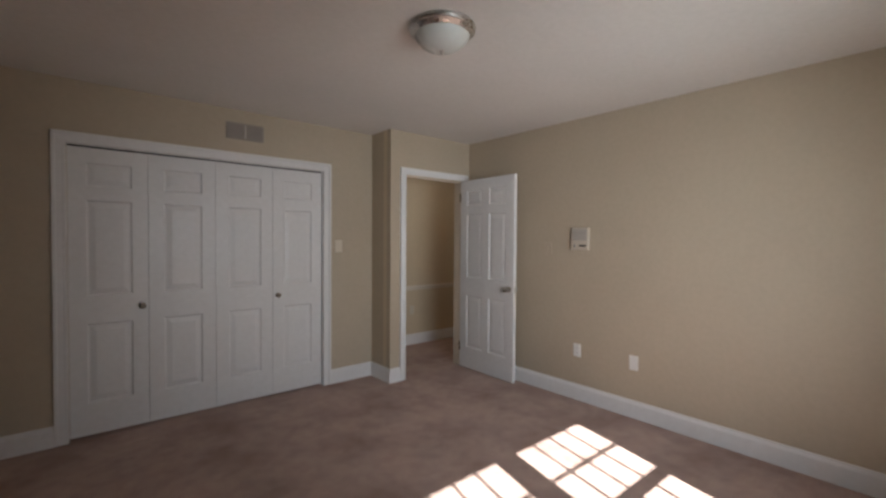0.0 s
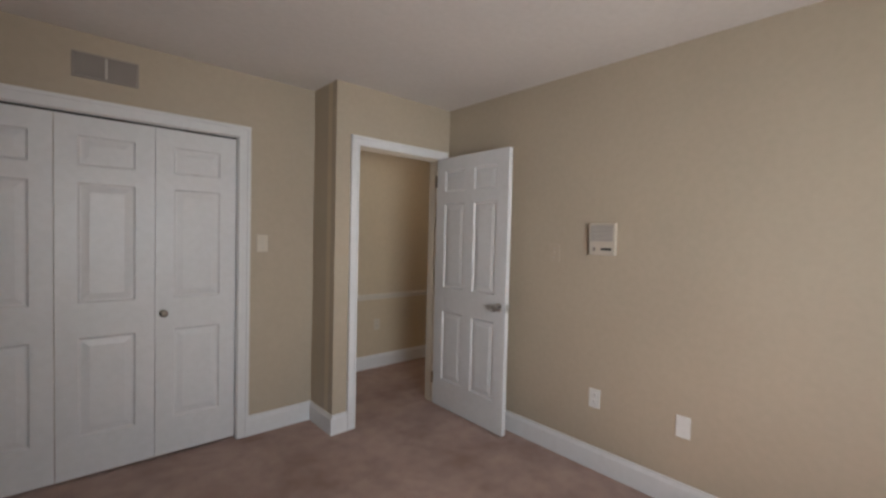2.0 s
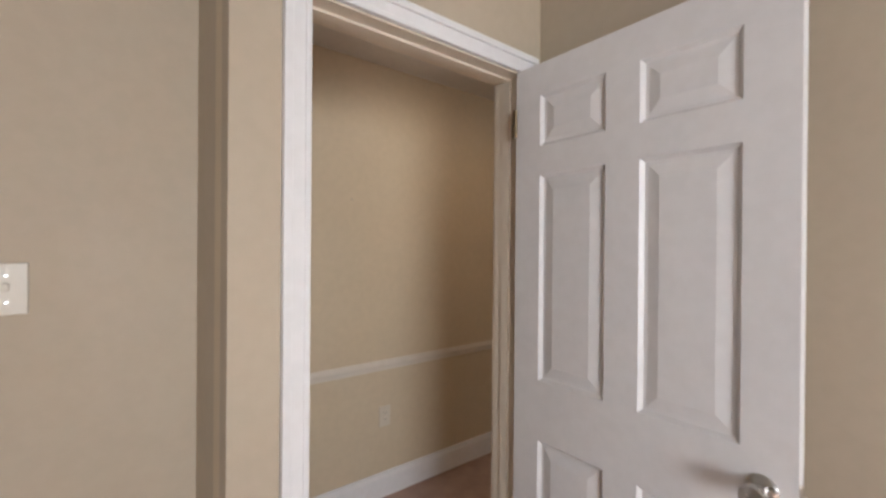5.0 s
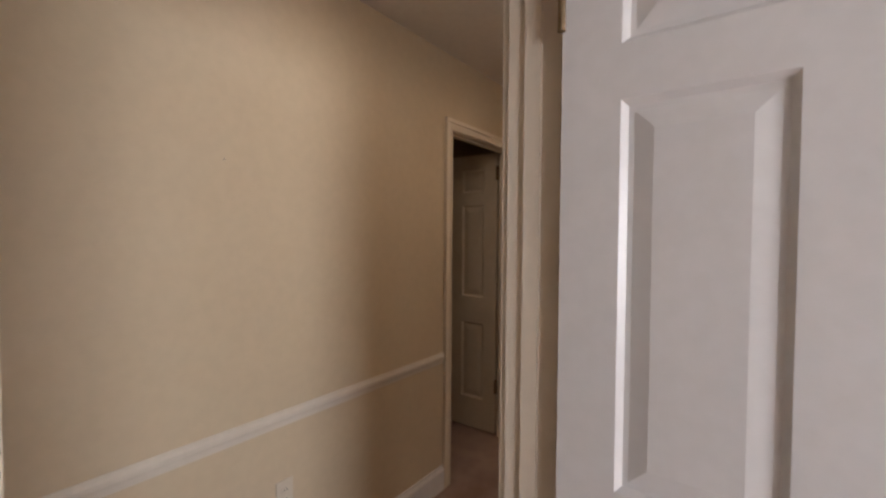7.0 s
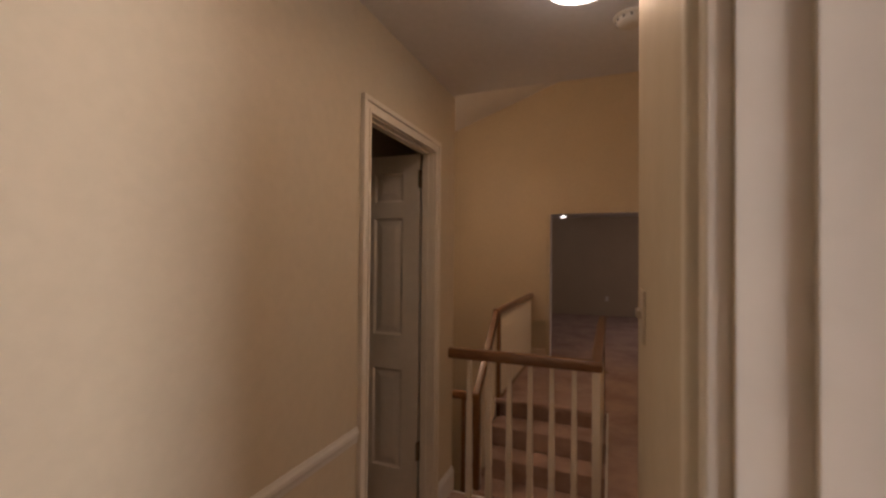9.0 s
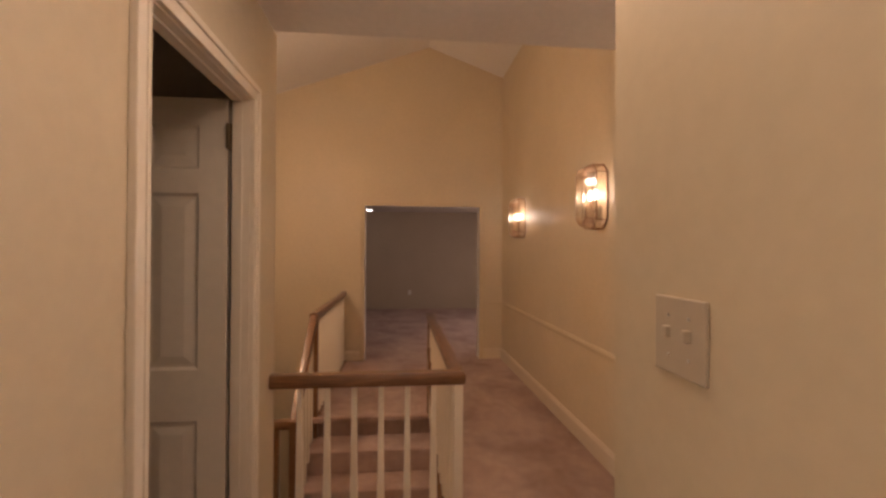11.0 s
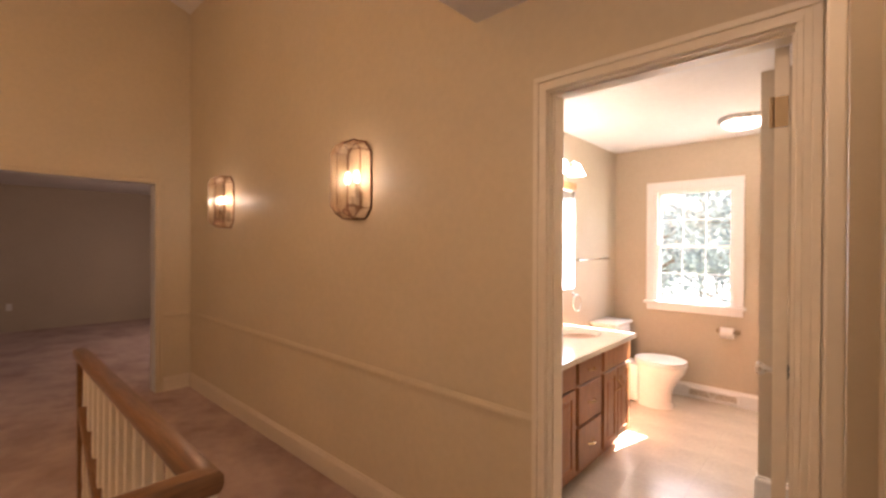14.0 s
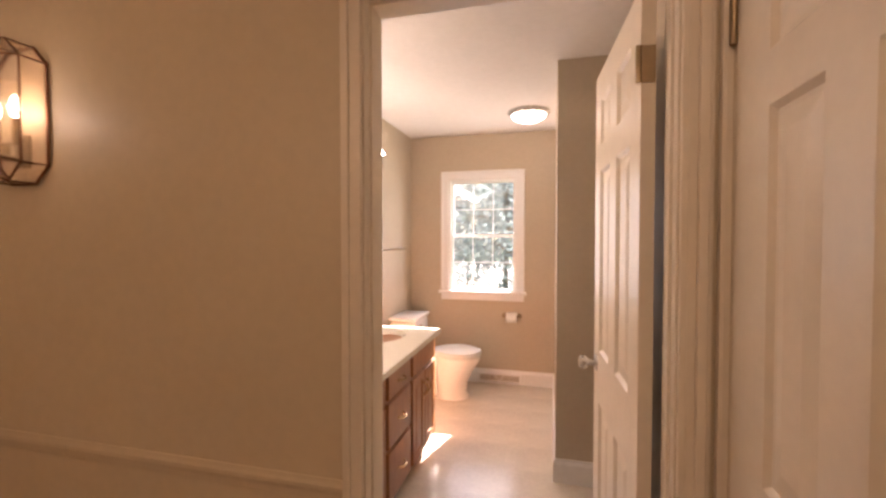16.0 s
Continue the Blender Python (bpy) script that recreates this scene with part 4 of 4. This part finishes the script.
# return air grille above the closet
vent = thing("return_vent", pose(0.938, YC, 2.292), "brown-grey louvred return air grille above the closet", "vent")
bm = bmesh.new()
for r in ((-0.148, -0.068, 0.148, -0.054), (-0.148, 0.054, 0.148, 0.068), (-0.148, -0.054, -0.134, 0.054), (0.134, -0.054, 0.148, 0.054)):
    box(bm, r[0], -0.012, r[1], r[2], 0, r[3], 0.002)
part("frame", bm, M_GRILLE, vent)
bm = bmesh.new()
box(bm, -0.006, -0.014, -0.054, 0.006, 0, 0.054)
part("centre_bar", bm, painted("vent_bar", (0.55, 0.50, 0.45), 0.5), vent)
bm = bmesh.new()
box(bm, -0.134, -0.001, -0.054, 0.134, 0, 0.054)
part("backing", bm, M_DARK, vent)
for x0, x1 in ((-0.134, -0.006), (0.006, 0.134)):
    for i in range(9):
        bm = bmesh.new()
        box(bm, x0, -0.0055, -0.0045, x1, 0.0055, 0.0045)
        s = part("slat", bm, M_GRILLE, vent)
        s.matrix_local = pose(0, -0.006, -0.047 + i * 0.0118, 0)

# bedroom ceiling lamp
cl = thing("ceiling_light", pose(1.258, 1.335, CEIL), "unlit flush ceiling lamp with frosted bowl and nickel rim", "ceiling lamp")
bm = bmesh.new()
lathe(bm, [(0.165, 0), (0.168, -0.012), (0.160, -0.022), (0.163, -0.030), (0.145, -0.042), (0.138, -0.046), (0.12, -0.046)], steps=48)
part("rim", bm, M_NICKEL, cl, "brushed nickel rim", True)
bm = bmesh.new()
lathe(bm, [(0.137, -0.044), (0.128, -0.066), (0.108, -0.09), (0.078, -0.108), (0.04, -0.118), (0.006, -0.121)], steps=48)
part("bowl", bm, M_FROST, cl, "frosted glass bowl", True)
bm = bmesh.new()
lathe(bm, [(0.012, -0.119), (0.013, -0.124), (0.008, -0.128), (0.009, -0.133), (0.004, -0.14), (0.001, -0.141)], steps=16)
part("finial", bm, M_NICKEL, cl, "nickel finial", True)

# flush fixture made up for the hall fill lights, out of view
hl = thing("ceiling_light", pose(3.36, 3.78, CEIL), "unseen added flush lamp that brightens the hall", "ceiling lamp")
bm = bmesh.new()
lathe(bm, [(0.15, 0), (0.152, -0.018), (0.135, -0.030)], steps=36)
part("rim", bm, M_NICKEL, hl, smooth=True)
bm = bmesh.new()
lathe(bm, [(0.133, -0.028), (0.118, -0.055), (0.07, -0.076), (0.004, -0.082)], steps=36)
part("bowl", bm, M_DIFF, hl, "glowing frosted bowl", True).visible_shadow = False
copy_thing(hl, pose(4.36, 3.47, CEIL))

sd = thing("smoke_detector", pose(4.737, 3.29, CEIL), "round off-white smoke detector on the hall ceiling", "smoke detector")
bm = bmesh.new()
lathe(bm, [(0.070, 0), (0.070, -0.008), (0.064, -0.012)], steps=32)
part("base", bm, M_IVORY, sd, smooth=True)
bm = bmesh.new()
lathe(bm, [(0.060, -0.010), (0.058, -0.024), (0.048, -0.034), (0.020, -0.038), (0.002, -0.038)], steps=32)
part("cover", bm, M_IVORY, sd, smooth=True)
for k in range(12):
    a = k * math.pi / 6
    bm = bmesh.new()
    tube(bm, [(0.0595 * math.cos(a), 0.0595 * math.sin(a), -0.014), (0.0585 * math.cos(a), 0.0585 * math.sin(a), -0.023)], 0.004, 6)
    part("slot", bm, M_DARK, sd)

# small lamp on the far ceiling
fl = thing("ceiling_light", pose(13.6, 4.44, CEIL), "small lit round ceiling lamp in the far room", "ceiling lamp")
bm = bmesh.new()
lathe(bm, [(0.09, 0), (0.09, -0.02), (0.075, -0.03)], steps=24)
part("rim", bm, M_WHITE, fl, smooth=True)
bm = bmesh.new()
lathe(bm, [(0.072, -0.028), (0.05, -0.04), (0.01, -0.045)], steps=24)
part("bulb", bm, M_DIFF, fl, smooth=True)

# ---- bathroom ----
VX, VY0, VY1, VZ = 5.265, 0.50, 2.17, 0.785
vanity = thing("vanity_cabinet", pose(0, 0, 0), "cherry-stained vanity cabinet with panel doors and drawers", "cabinet")
bm = bmesh.new()
box(bm, VX + 0.02, VY0, 0.09, BX1 - 0.002, VY1, VZ)
box(bm, VX + 0.08, VY0 + 0.0, 0.0, BX1 - 0.002, VY1, 0.09)
part("body", bm, M_CHERRY, vanity)


def cab_front(y0, y1, z0, z1, name, pull, raised=True):
    """A door or drawer front on the vanity face, with a moulded field and a pull."""
    bm = bmesh.new()
    t = 0.02
    loops = []
    for inset, d in ((0, 0), (0, t - 0.004), (0.004, t)) + (((0.045, t), (0.052, t - 0.008), (0.06, t - 0.008), (0.08, t - 0.002)) if raised else ()):
        loops.append([bm.verts.new((VX + 0.02 - d, y, z)) for y, z in ((y0 + inset, z0 + inset), (y1 - inset, z0 + inset), (y1 - inset, z1 - inset), (y0 + inset, z1 - inset))])
    for a, b in zip(loops, loops[1:]):
        for k in range(4):
            bm.faces.new((a[k], a[(k + 1) % 4], b[(k + 1) % 4], b[k]))
    bm.faces.new(loops[-1])
    ob = part(name, bm, M_CHERRY, vanity)
    if pull:
        py, pz, upright = pull
        bm = bmesh.new()
        a = 0.038
        pts = []
        for k in range(9):
            u = -1 + k / 4
            off = (0.024 * (1 - u ** 4) + 0.004)
            pts.append((VX - off, py + (0 if upright else u * a), pz + (u * a if upright else 0)))
        tube(bm, pts, 0.0045, 8)
        for u in (-1, 1):
            q = pose(VX, py + (0 if upright else u * a), pz + (u * a if upright else 0), 0, -90, 0)
            lathe(bm, [(0.009, 0), (0.009, 0.003), (0.005, 0.006)], q, 10)
        part("handle", bm, M_GOLD, ob, "bright brass pull", True)
    return ob


cab_front(0.52, 1.00, 0.635, 0.765, "drawer_front", None, False)
cab_front(0.52, 0.752, 0.11, 0.615, "door", (0.725, 0.50, True))
cab_front(0.762, 1.00, 0.11, 0.615, "door", (0.79, 0.50, True))
for z0, z1 in ((0.635, 0.765), (0.385, 0.615), (0.11, 0.365)):
    cab_front(1.04, 1.38, z0, z1, "drawer_front", (1.21, (z0 + z1) / 2, False), False)
cab_front(1.42, 2.14, 0.635, 0.765, "drawer_front", None, False)
cab_front(1.42, 1.775, 0.11, 0.615, "door", (1.745, 0.45, True))
cab_front(1.785, 2.14, 0.11, 0.615, "door", (1.815, 0.45, True))

top = thing("countertop", pose(0, 0, 0), "cream marble countertop with an oval basin on the vanity", "countertop")
bm = bmesh.new()
SX, SY, SA, SB = 5.55, 0.78, 0.15, 0.205
x0, x1, y0, y1, zt = VX - 0.03, BX1 - 0.002, VY0 - 0.025, VY1 + 0.015, VZ + 0.032
N = 40
ringA, ringB = [], []
for k in range(N):
    a = 2 * math.pi * k / N
    ringA.append(bm.verts.new((SX + SA * math.cos(a), SY + SB * math.sin(a), zt)))
    c, s = math.cos(a), math.sin(a)
    f = min(((x1 - SX) / c if c > 1e-6 else (x0 - SX) / c if c < -1e-6 else 1e9), ((y1 - SY) / s if s > 1e-6 else (y0 - SY) / s if s < -1e-6 else 1e9))
    ringB.append((SX + c * f, SY + s * f))
corners = [(x0, y0), (x1, y0), (x1, y1), (x0, y1)]
for cx, cy in corners:
    k = min(range(N), key=lambda j: (ringB[j][0] - cx) ** 2 + (ringB[j][1] - cy) ** 2)
    ringB[k] = (cx, cy)
outer = [bm.verts.new((*p, zt)) for p in ringB]
under = [bm.verts.new((*p, zt - 0.032)) for p in ringB]
prev = ringA
for k in range(N):
    j = (k + 1) % N
    bm.faces.new((ringA[k], ringA[j], outer[j], outer[k]))
    bm.faces.new((outer[k], outer[j], under[j], under[k]))
for rr, dz in ((0.93, -0.015), (0.8, -0.07), (0.55, -0.115), (0.2, -0.13)):
    nxt = [bm.verts.new((SX + SA * rr * math.cos(2 * math.pi * k / N), SY + SB * rr * math.sin(2 * math.pi * k / N), zt + dz)) for k in range(N)]
    for k in range(N):
        bm.faces.new((prev[k], prev[(k + 1) % N], nxt[(k + 1) % N], nxt[k]))
    prev = nxt
bm.faces.new(prev)
part("basin_top", bm, M_MARBLE, top, smooth=True)
bm = bmesh.new()
box(bm, BX1 - 0.022, VY0 - 0.02, zt, BX1 - 0.002, VY1 + 0.01, zt + 0.085, 0.006)
part("backsplash", bm, M_MARBLE, top)

faucet = thing("basin_faucet", pose(5.78, 0.80, zt), "chrome two-handle basin faucet on the vanity top", "faucet")
bm = bmesh.new()
box(bm, -0.028, -0.085, 0, 0.028, 0.085, 0.018, 0.008)
part("base", bm, M_CHROME, faucet, smooth=True)
bm = bmesh.new()
tube(bm, [(0, 0, 0.015), (-0.01, 0, 0.05), (-0.05, 0, 0.068), (-0.10, 0, 0.06), (-0.115, 0, 0.045)], 0.011, 10)
part("spout", bm, M_CHROME, faucet, smooth=True)
for s in (-1, 1):
    bm = bmesh.new()
    lathe(bm, [(0.016, 0.016), (0.014, 0.035), (0.019, 0.042), (0.019, 0.052), (0.008, 0.058)], pose(0, s * 0.055, 0), 14)
    box(bm, -0.05, s * 0.055 - 0.006, 0.046, 0.01, s * 0.055 + 0.006, 0.056, 0.003)
    part("lever", bm, M_CHROME, faucet, smooth=True)

ring = thing("towel_ring", pose(BX1, 0.13, 1.03), "chrome towel ring on the wall", "towel ring")
bm = bmesh.new()
lathe(bm, [(0.022, 0), (0.022, 0.008), (0.01, 0.012), (0.008, 0.045)], pose(0, 0, 0, 0, -90, 0), 14)
part("mount", bm, M_CHROME, ring, smooth=True)
bm = bmesh.new()
tube(bm, [(-0.045, 0.075 * math.sin(a), -0.075 + 0.075 * math.cos(a)) for a in [2 * math.pi * k / 24 for k in range(25)]], 0.0045, 8)
part("ring", bm, M_CHROME, ring, smooth=True)

bar = thing("towel_bar", pose(BX1, -0.24, 1.345), "chrome towel bar on the bathroom wall", "towel bar")
bm = bmesh.new()
tube(bm, [(-0.055, -0.34, 0), (-0.055, 0.34, 0)], 0.008, 10)
part("bar", bm, M_CHROME, bar, smooth=True)
for y in (-0.33, 0.33):
    bm = bmesh.new()
    lathe(bm, [(0.022, 0), (0.022, 0.008), (0.013, 0.014), (0.012, 0.06)], pose(0, y, 0, 0, -90, 0), 14)
    part("mount", bm, M_CHROME, bar, smooth=True)

# tri-view mirror cabinet with a wooden crown, and its lamps
mc = thing("mirror_cabinet", pose(0, 0, 0), "cherry-framed bathroom mirror between wooden wall cabinets", "mirror cabinet")
MY0, MY1, MZ0, MZ1 = 0.17, 0.803, 1.11, 1.965
ya, yb = MY1, MY1 + 0.36
bm = bmesh.new()
box(bm, BX1 - 0.13, ya, MZ0 - 0.02, BX1 - 0.001, yb, MZ1 + 0.1, 0.004)
side = part("side_cabinet", bm, M_CHERRY, mc)
bm = bmesh.new()
box(bm, BX1 - 0.15, ya - 0.015, MZ1 + 0.1, BX1 - 0.001, yb + 0.015, MZ1 + 0.135, 0.008)
part("crown", bm, M_CHERRY, side)
bm = bmesh.new()
box(bm, BX1 - 0.147, ya + 0.02, MZ0 + 0.01, BX1 - 0.131, yb - 0.02, MZ1 + 0.07, 0.004)
part("door", bm, M_CHERRY, side)
bm = bmesh.new()
box(bm, BX1 - 0.022, MY0, MZ0, BX1 - 0.012, MY1, MZ1)
part("mirror", bm, M_MIRROR, mc, "clear mirror")
bm = bmesh.new()
box(bm, BX1 - 0.05, MY0 - 0.01, MZ1, BX1 - 0.001, MY1 - 0.001, MZ1 + 0.07, 0.004)
part("valance", bm, M_CHERRY, mc)
bm = bmesh.new()
box(bm, BX1 - 0.03, MY0 - 0.02, MZ0 - 0.02, BX1 - 0.001, MY0, MZ1, 0.002)
box(bm, BX1 - 0.03, MY0, MZ0 - 0.02, BX1 - 0.001, MY1 - 0.001, MZ0, 0.002)
part("frame", bm, M_CHROME, mc, "thin metal mirror edge")

vl = thing("vanity_light", pose(BX1, 0.55, 2.16), "lit vanity light bar with frosted glass shades, northern ones added", "wall lamp")
bm = bmesh.new()
box(bm, -0.025, -0.30, -0.04, -0.001, 1.46, 0.04, 0.01)
part("back_plate", bm, M_CHROME, vl)
# bar lengthened northwards with added shades for the extra lamps
for y in (-0.2, 0.06, 0.32, 0.58, 0.84, 1.10, 1.36):
    bm = bmesh.new()
    tube(bm, [(-0.02, y, 0), (-0.07, y, 0.035), (-0.12, y, 0.04), (-0.14, y, 0.015)], 0.007, 8)
    arm = part("arm", bm, M_CHROME, vl, smooth=True)
    bm = bmesh.new()
    lathe(bm, [(0.02, 0.0), (0.03, -0.012), (0.045, -0.04), (0.058, -0.075), (0.075, -0.10), (0.071, -0.10), (0.05, -0.07)], pose(-0.14, y, 0.015), 20, False)
    sh = part("shade", bm, M_SHADE, arm, "glowing frosted glass shade", True)
    sh.visible_shadow = False

bl = thing("ceiling_light", pose(4.68, -0.24, BCEIL), "lit flush round bathroom ceiling lamp", "ceiling lamp")
bm = bmesh.new()
lathe(bm, [(0.165, 0), (0.168, -0.02), (0.155, -0.035), (0.14, -0.035)], steps=40)
part("rim", bm, M_NICKEL, bl, "brushed metal rim", True)
bm = bmesh.new()
lathe(bm, [(0.142, -0.033), (0.13, -0.055), (0.09, -0.075), (0.04, -0.083), (0.004, -0.085)], steps=40)
dfz = part("diffuser", bm, M_DIFF, bl, "glowing frosted diffuser", True)
dfz.visible_shadow = False

# toilet
wc = thing("toilet", pose(5.31, -0.45, 0), "white porcelain toilet with closed lid", "toilet")


def oval(cx, rx, ry, z, n=32, flat=0.0):
    pts = []
    for k in range(n):
        a = 2 * math.pi * k / n
        x = math.cos(a)
        along = cx + rx * (x if x < 0 else x * (1 - flat))
        pts.append(Vector((0.14 + (along - 0.14) * 0.85, ry * math.sin(a) * (1.0 if x < 0.2 else 1 - 0.15 * x), z)))
    return pts


def loft(bm, loops, cap=True):
    rings = [[bm.verts.new(p) for p in lp] for lp in loops]
    for a, b in zip(rings, rings[1:]):
        for k in range(len(a)):
            bm.faces.new((a[k], a[(k + 1) % len(a)], b[(k + 1) % len(a)], b[k]))
    if cap:
        bm.faces.new(list(reversed(rings[0])))
        bm.faces.new(rings[-1])
    return bm


part("bowl", loft(bmesh.new(), [oval(0.06, 0.20, 0.125, 0), oval(0.06, 0.20, 0.125, 0.03), oval(0.07, 0.185, 0.115, 0.06), oval(0.06, 0.185, 0.12, 0.16),
                                oval(0.03, 0.21, 0.15, 0.25), oval(0.0, 0.245, 0.18, 0.33), oval(-0.01, 0.255, 0.187, 0.385), oval(-0.01, 0.24, 0.175, 0.392)]), M_PORCELAIN, wc, smooth=True)
part("seat", loft(bmesh.new(), [oval(-0.005, 0.255, 0.187, 0.393), oval(-0.005, 0.262, 0.193, 0.40), oval(-0.005, 0.262, 0.193, 0.408), oval(-0.005, 0.25, 0.18, 0.413)]), M_PLATE, wc, smooth=True)
part("lid", loft(bmesh.new(), [oval(-0.003, 0.25, 0.182, 0.414), oval(-0.003, 0.263, 0.194, 0.42), oval(-0.003, 0.262, 0.192, 0.432), oval(-0.003, 0.235, 0.17, 0.44)]), M_PLATE, wc, smooth=True)
bm = bmesh.new()
box(bm, 0.345, -0.20, 0.36, 0.595, 0.20, 0.70, 0.03)
part("tank", bm, M_PORCELAIN, wc, smooth=True)
bm = bmesh.new()
box(bm, 0.335, -0.212, 0.70, 0.603, 0.212, 0.735, 0.013)
part("tank_lid", bm, M_PORCELAIN, wc, smooth=True)
bm = bmesh.new()
box(bm, 0.17, -0.12, 0.02, 0.50, 0.12, 0.37, 0.03)
part("trapway", bm, M_PORCELAIN, wc, smooth=True)
bm = bmesh.new()
lathe(bm, [(0.012, 0), (0.012, 0.012)], pose(0.346, 0.14, 0.655, 0, -90, 0), 12)
box(bm, 0.322, 0.07, 0.648, 0.336, 0.15, 0.662, 0.003)
part("flush_lever", bm, M_CHROME, wc, smooth=True)
bm = bmesh.new()
for y in (-0.11, 0.11):
    lathe(bm, [(0.014, 0), (0.013, 0.012), (0.004, 0.018)], pose(0.02, y * 1.05, 0.005), 10)
part("bolt_cap", bm, M_PLATE, wc)

tph = thing("toilet_paper_holder", pose(4.87, BY0, 0.685), "toilet paper roll on a brass wall holder", "toilet paper")
for x in (-0.075, 0.075):
    bm = bmesh.new()
    lathe(bm, [(0.02, 0), (0.02, 0.008), (0.010, 0.012), (0.009, 0.06)], pose(x, 0, 0, -90), 12)
    part("mount", bm, M_BRASS, tph, smooth=True)
bm = bmesh.new()
tube(bm, [(-0.075, 0.055, 0), (0.075, 0.055, 0)], 0.008, 8)
part("rod", bm, M_BRASS, tph)
bm = bmesh.new()
lathe(bm, [(0.02, -0.05), (0.05, -0.05), (0.05, 0.05), (0.02, 0.05)], pose(0, 0.055, -0.01, 0, 90, 0), 24)
part("roll", bm, M_PAPER, tph, "white paper roll", True)

bv = thing("baseboard_vent", pose(4.99, BY0 + 0.016, 0), "tan baseboard register below the bathroom window", "vent")
bm = bmesh.new()
for r in ((-0.21, 0.02, 0.21, 0.032), (-0.21, 0.092, 0.21, 0.105), (-0.21, 0.032, -0.195, 0.092), (0.195, 0.032, 0.21, 0.092)):
    box(bm, r[0], 0, r[1], r[2], 0.018, r[3])
part("frame", bm, M_WHITE, bv)
bm = bmesh.new()
box(bm, -0.195, 0, 0.032, 0.195, 0.004, 0.092)
part("backing", bm, M_GRILLE, bv)
for i in range(6):
    bm = bmesh.new()
    box(bm, -0.195, 0.004, 0.036 + i * 0.0095, 0.195, 0.012, 0.0395 + i * 0.0095)
    part("slat", bm, M_IVORY, bv)
for s in (-1, 1):
    bm = bmesh.new()
    sweep(bm, [(0, 0.013, 0.036), (s * 0.045, 0.013, 0.09)], [(-0.005, -0.003), (0.005, -0.003), (0.005, 0.003), (-0.005, 0.003)], Vector((0, 1, 0)))
    part("brace", bm, M_WHITE, bv)

# ---- outside ----
bm = bmesh.new()
box(bm, -400, -400, -3.3, 400, 400, -3.05)
struct("ground", bm, M_GRASS, "green lawn round the house", "lawn")


bm = bmesh.new()
box(bm, -60, -90, -3.06, 60, -24, -3.03)
struct("pavement", bm, painted("pale_concrete", (0.46, 0.45, 0.43), 0.85, 0.6, 0.12, 30), "pale sunlit concrete beyond the lawn", "pavement")


def tree(x, y, h, seed, spread, leaf=1.0):
    rnd = random.Random(seed)
    t = thing("tree", pose(x, y, -3.05), "leafy deciduous tree in sunlight", "tree", "trees outside")
    bm = bmesh.new()
    tube(bm, [(0, 0, 0), (0.05, 0.02, h * 0.3), (0, 0.08, h * 0.6), (0.1, 0, h * 0.9)], 0.14, 9)
    tips = []
    for i in range(16):
        z = h * (0.22 + 0.7 * i / 16)
        a = i * 2.4 + rnd.random()
        r = spread * (1 - 0.6 * (z / h)) * rnd.uniform(0.6, 1.0)
        e = Vector((r * math.cos(a), r * math.sin(a), z + rnd.uniform(0.1, 0.8)))
        tube(bm, [(0, 0, z), e * 0.5 + Vector((0, 0, z * 0.5)), e], 0.035, 6)
        tips += [e, e * 0.6 + Vector((0, 0, z * 0.4))]
    part("trunk", bm, M_BARK, t)
    vs, fs = [], []
    for tip in tips:
        for _ in range(150):
            c = tip + Vector((rnd.gauss(0, 0.5 * leaf), rnd.gauss(0, 0.5 * leaf), rnd.gauss(0, 0.32 * leaf)))
            q = Euler((rnd.uniform(-0.9, 0.9), rnd.uniform(-0.9, 0.9), rnd.uniform(0, 6.28))).to_matrix()
            s = rnd.uniform(0.06, 0.11) * leaf
            k = len(vs)
            vs += [c + q @ Vector(p) * s for p in ((-1, 0, 0), (0, -0.45, 0.1), (1, 0, -0.1), (0, 0.45, 0.1))]
            fs += [(k, k + 1, k + 2), (k, k + 2, k + 3)]
    me = bpy.data.meshes.new("crown")
    me.from_pydata(vs, [], fs)
    me.materials.append(M_LEAF)
    crown = new("crown", me)
    crown.parent = t
    return t


TREES = ((8.0, -8.2, 7.5, 2.2, 1.0), (5.0, -9.4, 8.2, 2.0, 1.1), (9.4, -12.5, 9, 3.0, 1.1), (3.4, -20, 9, 3.4, 1.3), (12.5, -19, 9, 3.2, 1.3),
         (8.2, -40, 12, 4.6, 2.2), (12.4, -43, 13, 4.8, 2.2), (16.6, -39, 12, 4.6, 2.2), (21, -44, 13, 5.0, 2.2), (3.6, -45, 13, 5.0, 2.2),
         (6.6, -17, 9.5, 3.0, 1.3), (10.4, -27, 11, 4.0, 1.7), (14.5, -31, 12, 4.2, 1.8), (6.8, -30, 11, 4.0, 1.8))
for i, (x, y, h, s, leaf) in enumerate(TREES):
    tree(x, y, h, 10 + i, s, leaf)

# bathroom tiles
TS = 0.315
tb = bmesh.new()
box(tb, 0.0003, 0.0003, -0.004, TS - 0.0003, TS - 0.0003, 0.0)
tile_mesh = mesh_of("tile", tb, M_TILE)
for i in range(6):
    for j in range(10):
        ob = new("tile", tile_mesh)
        ob.parent = bath_floor
        ob.location = (4.15 + i * TS, BY0 + j * TS, 0)
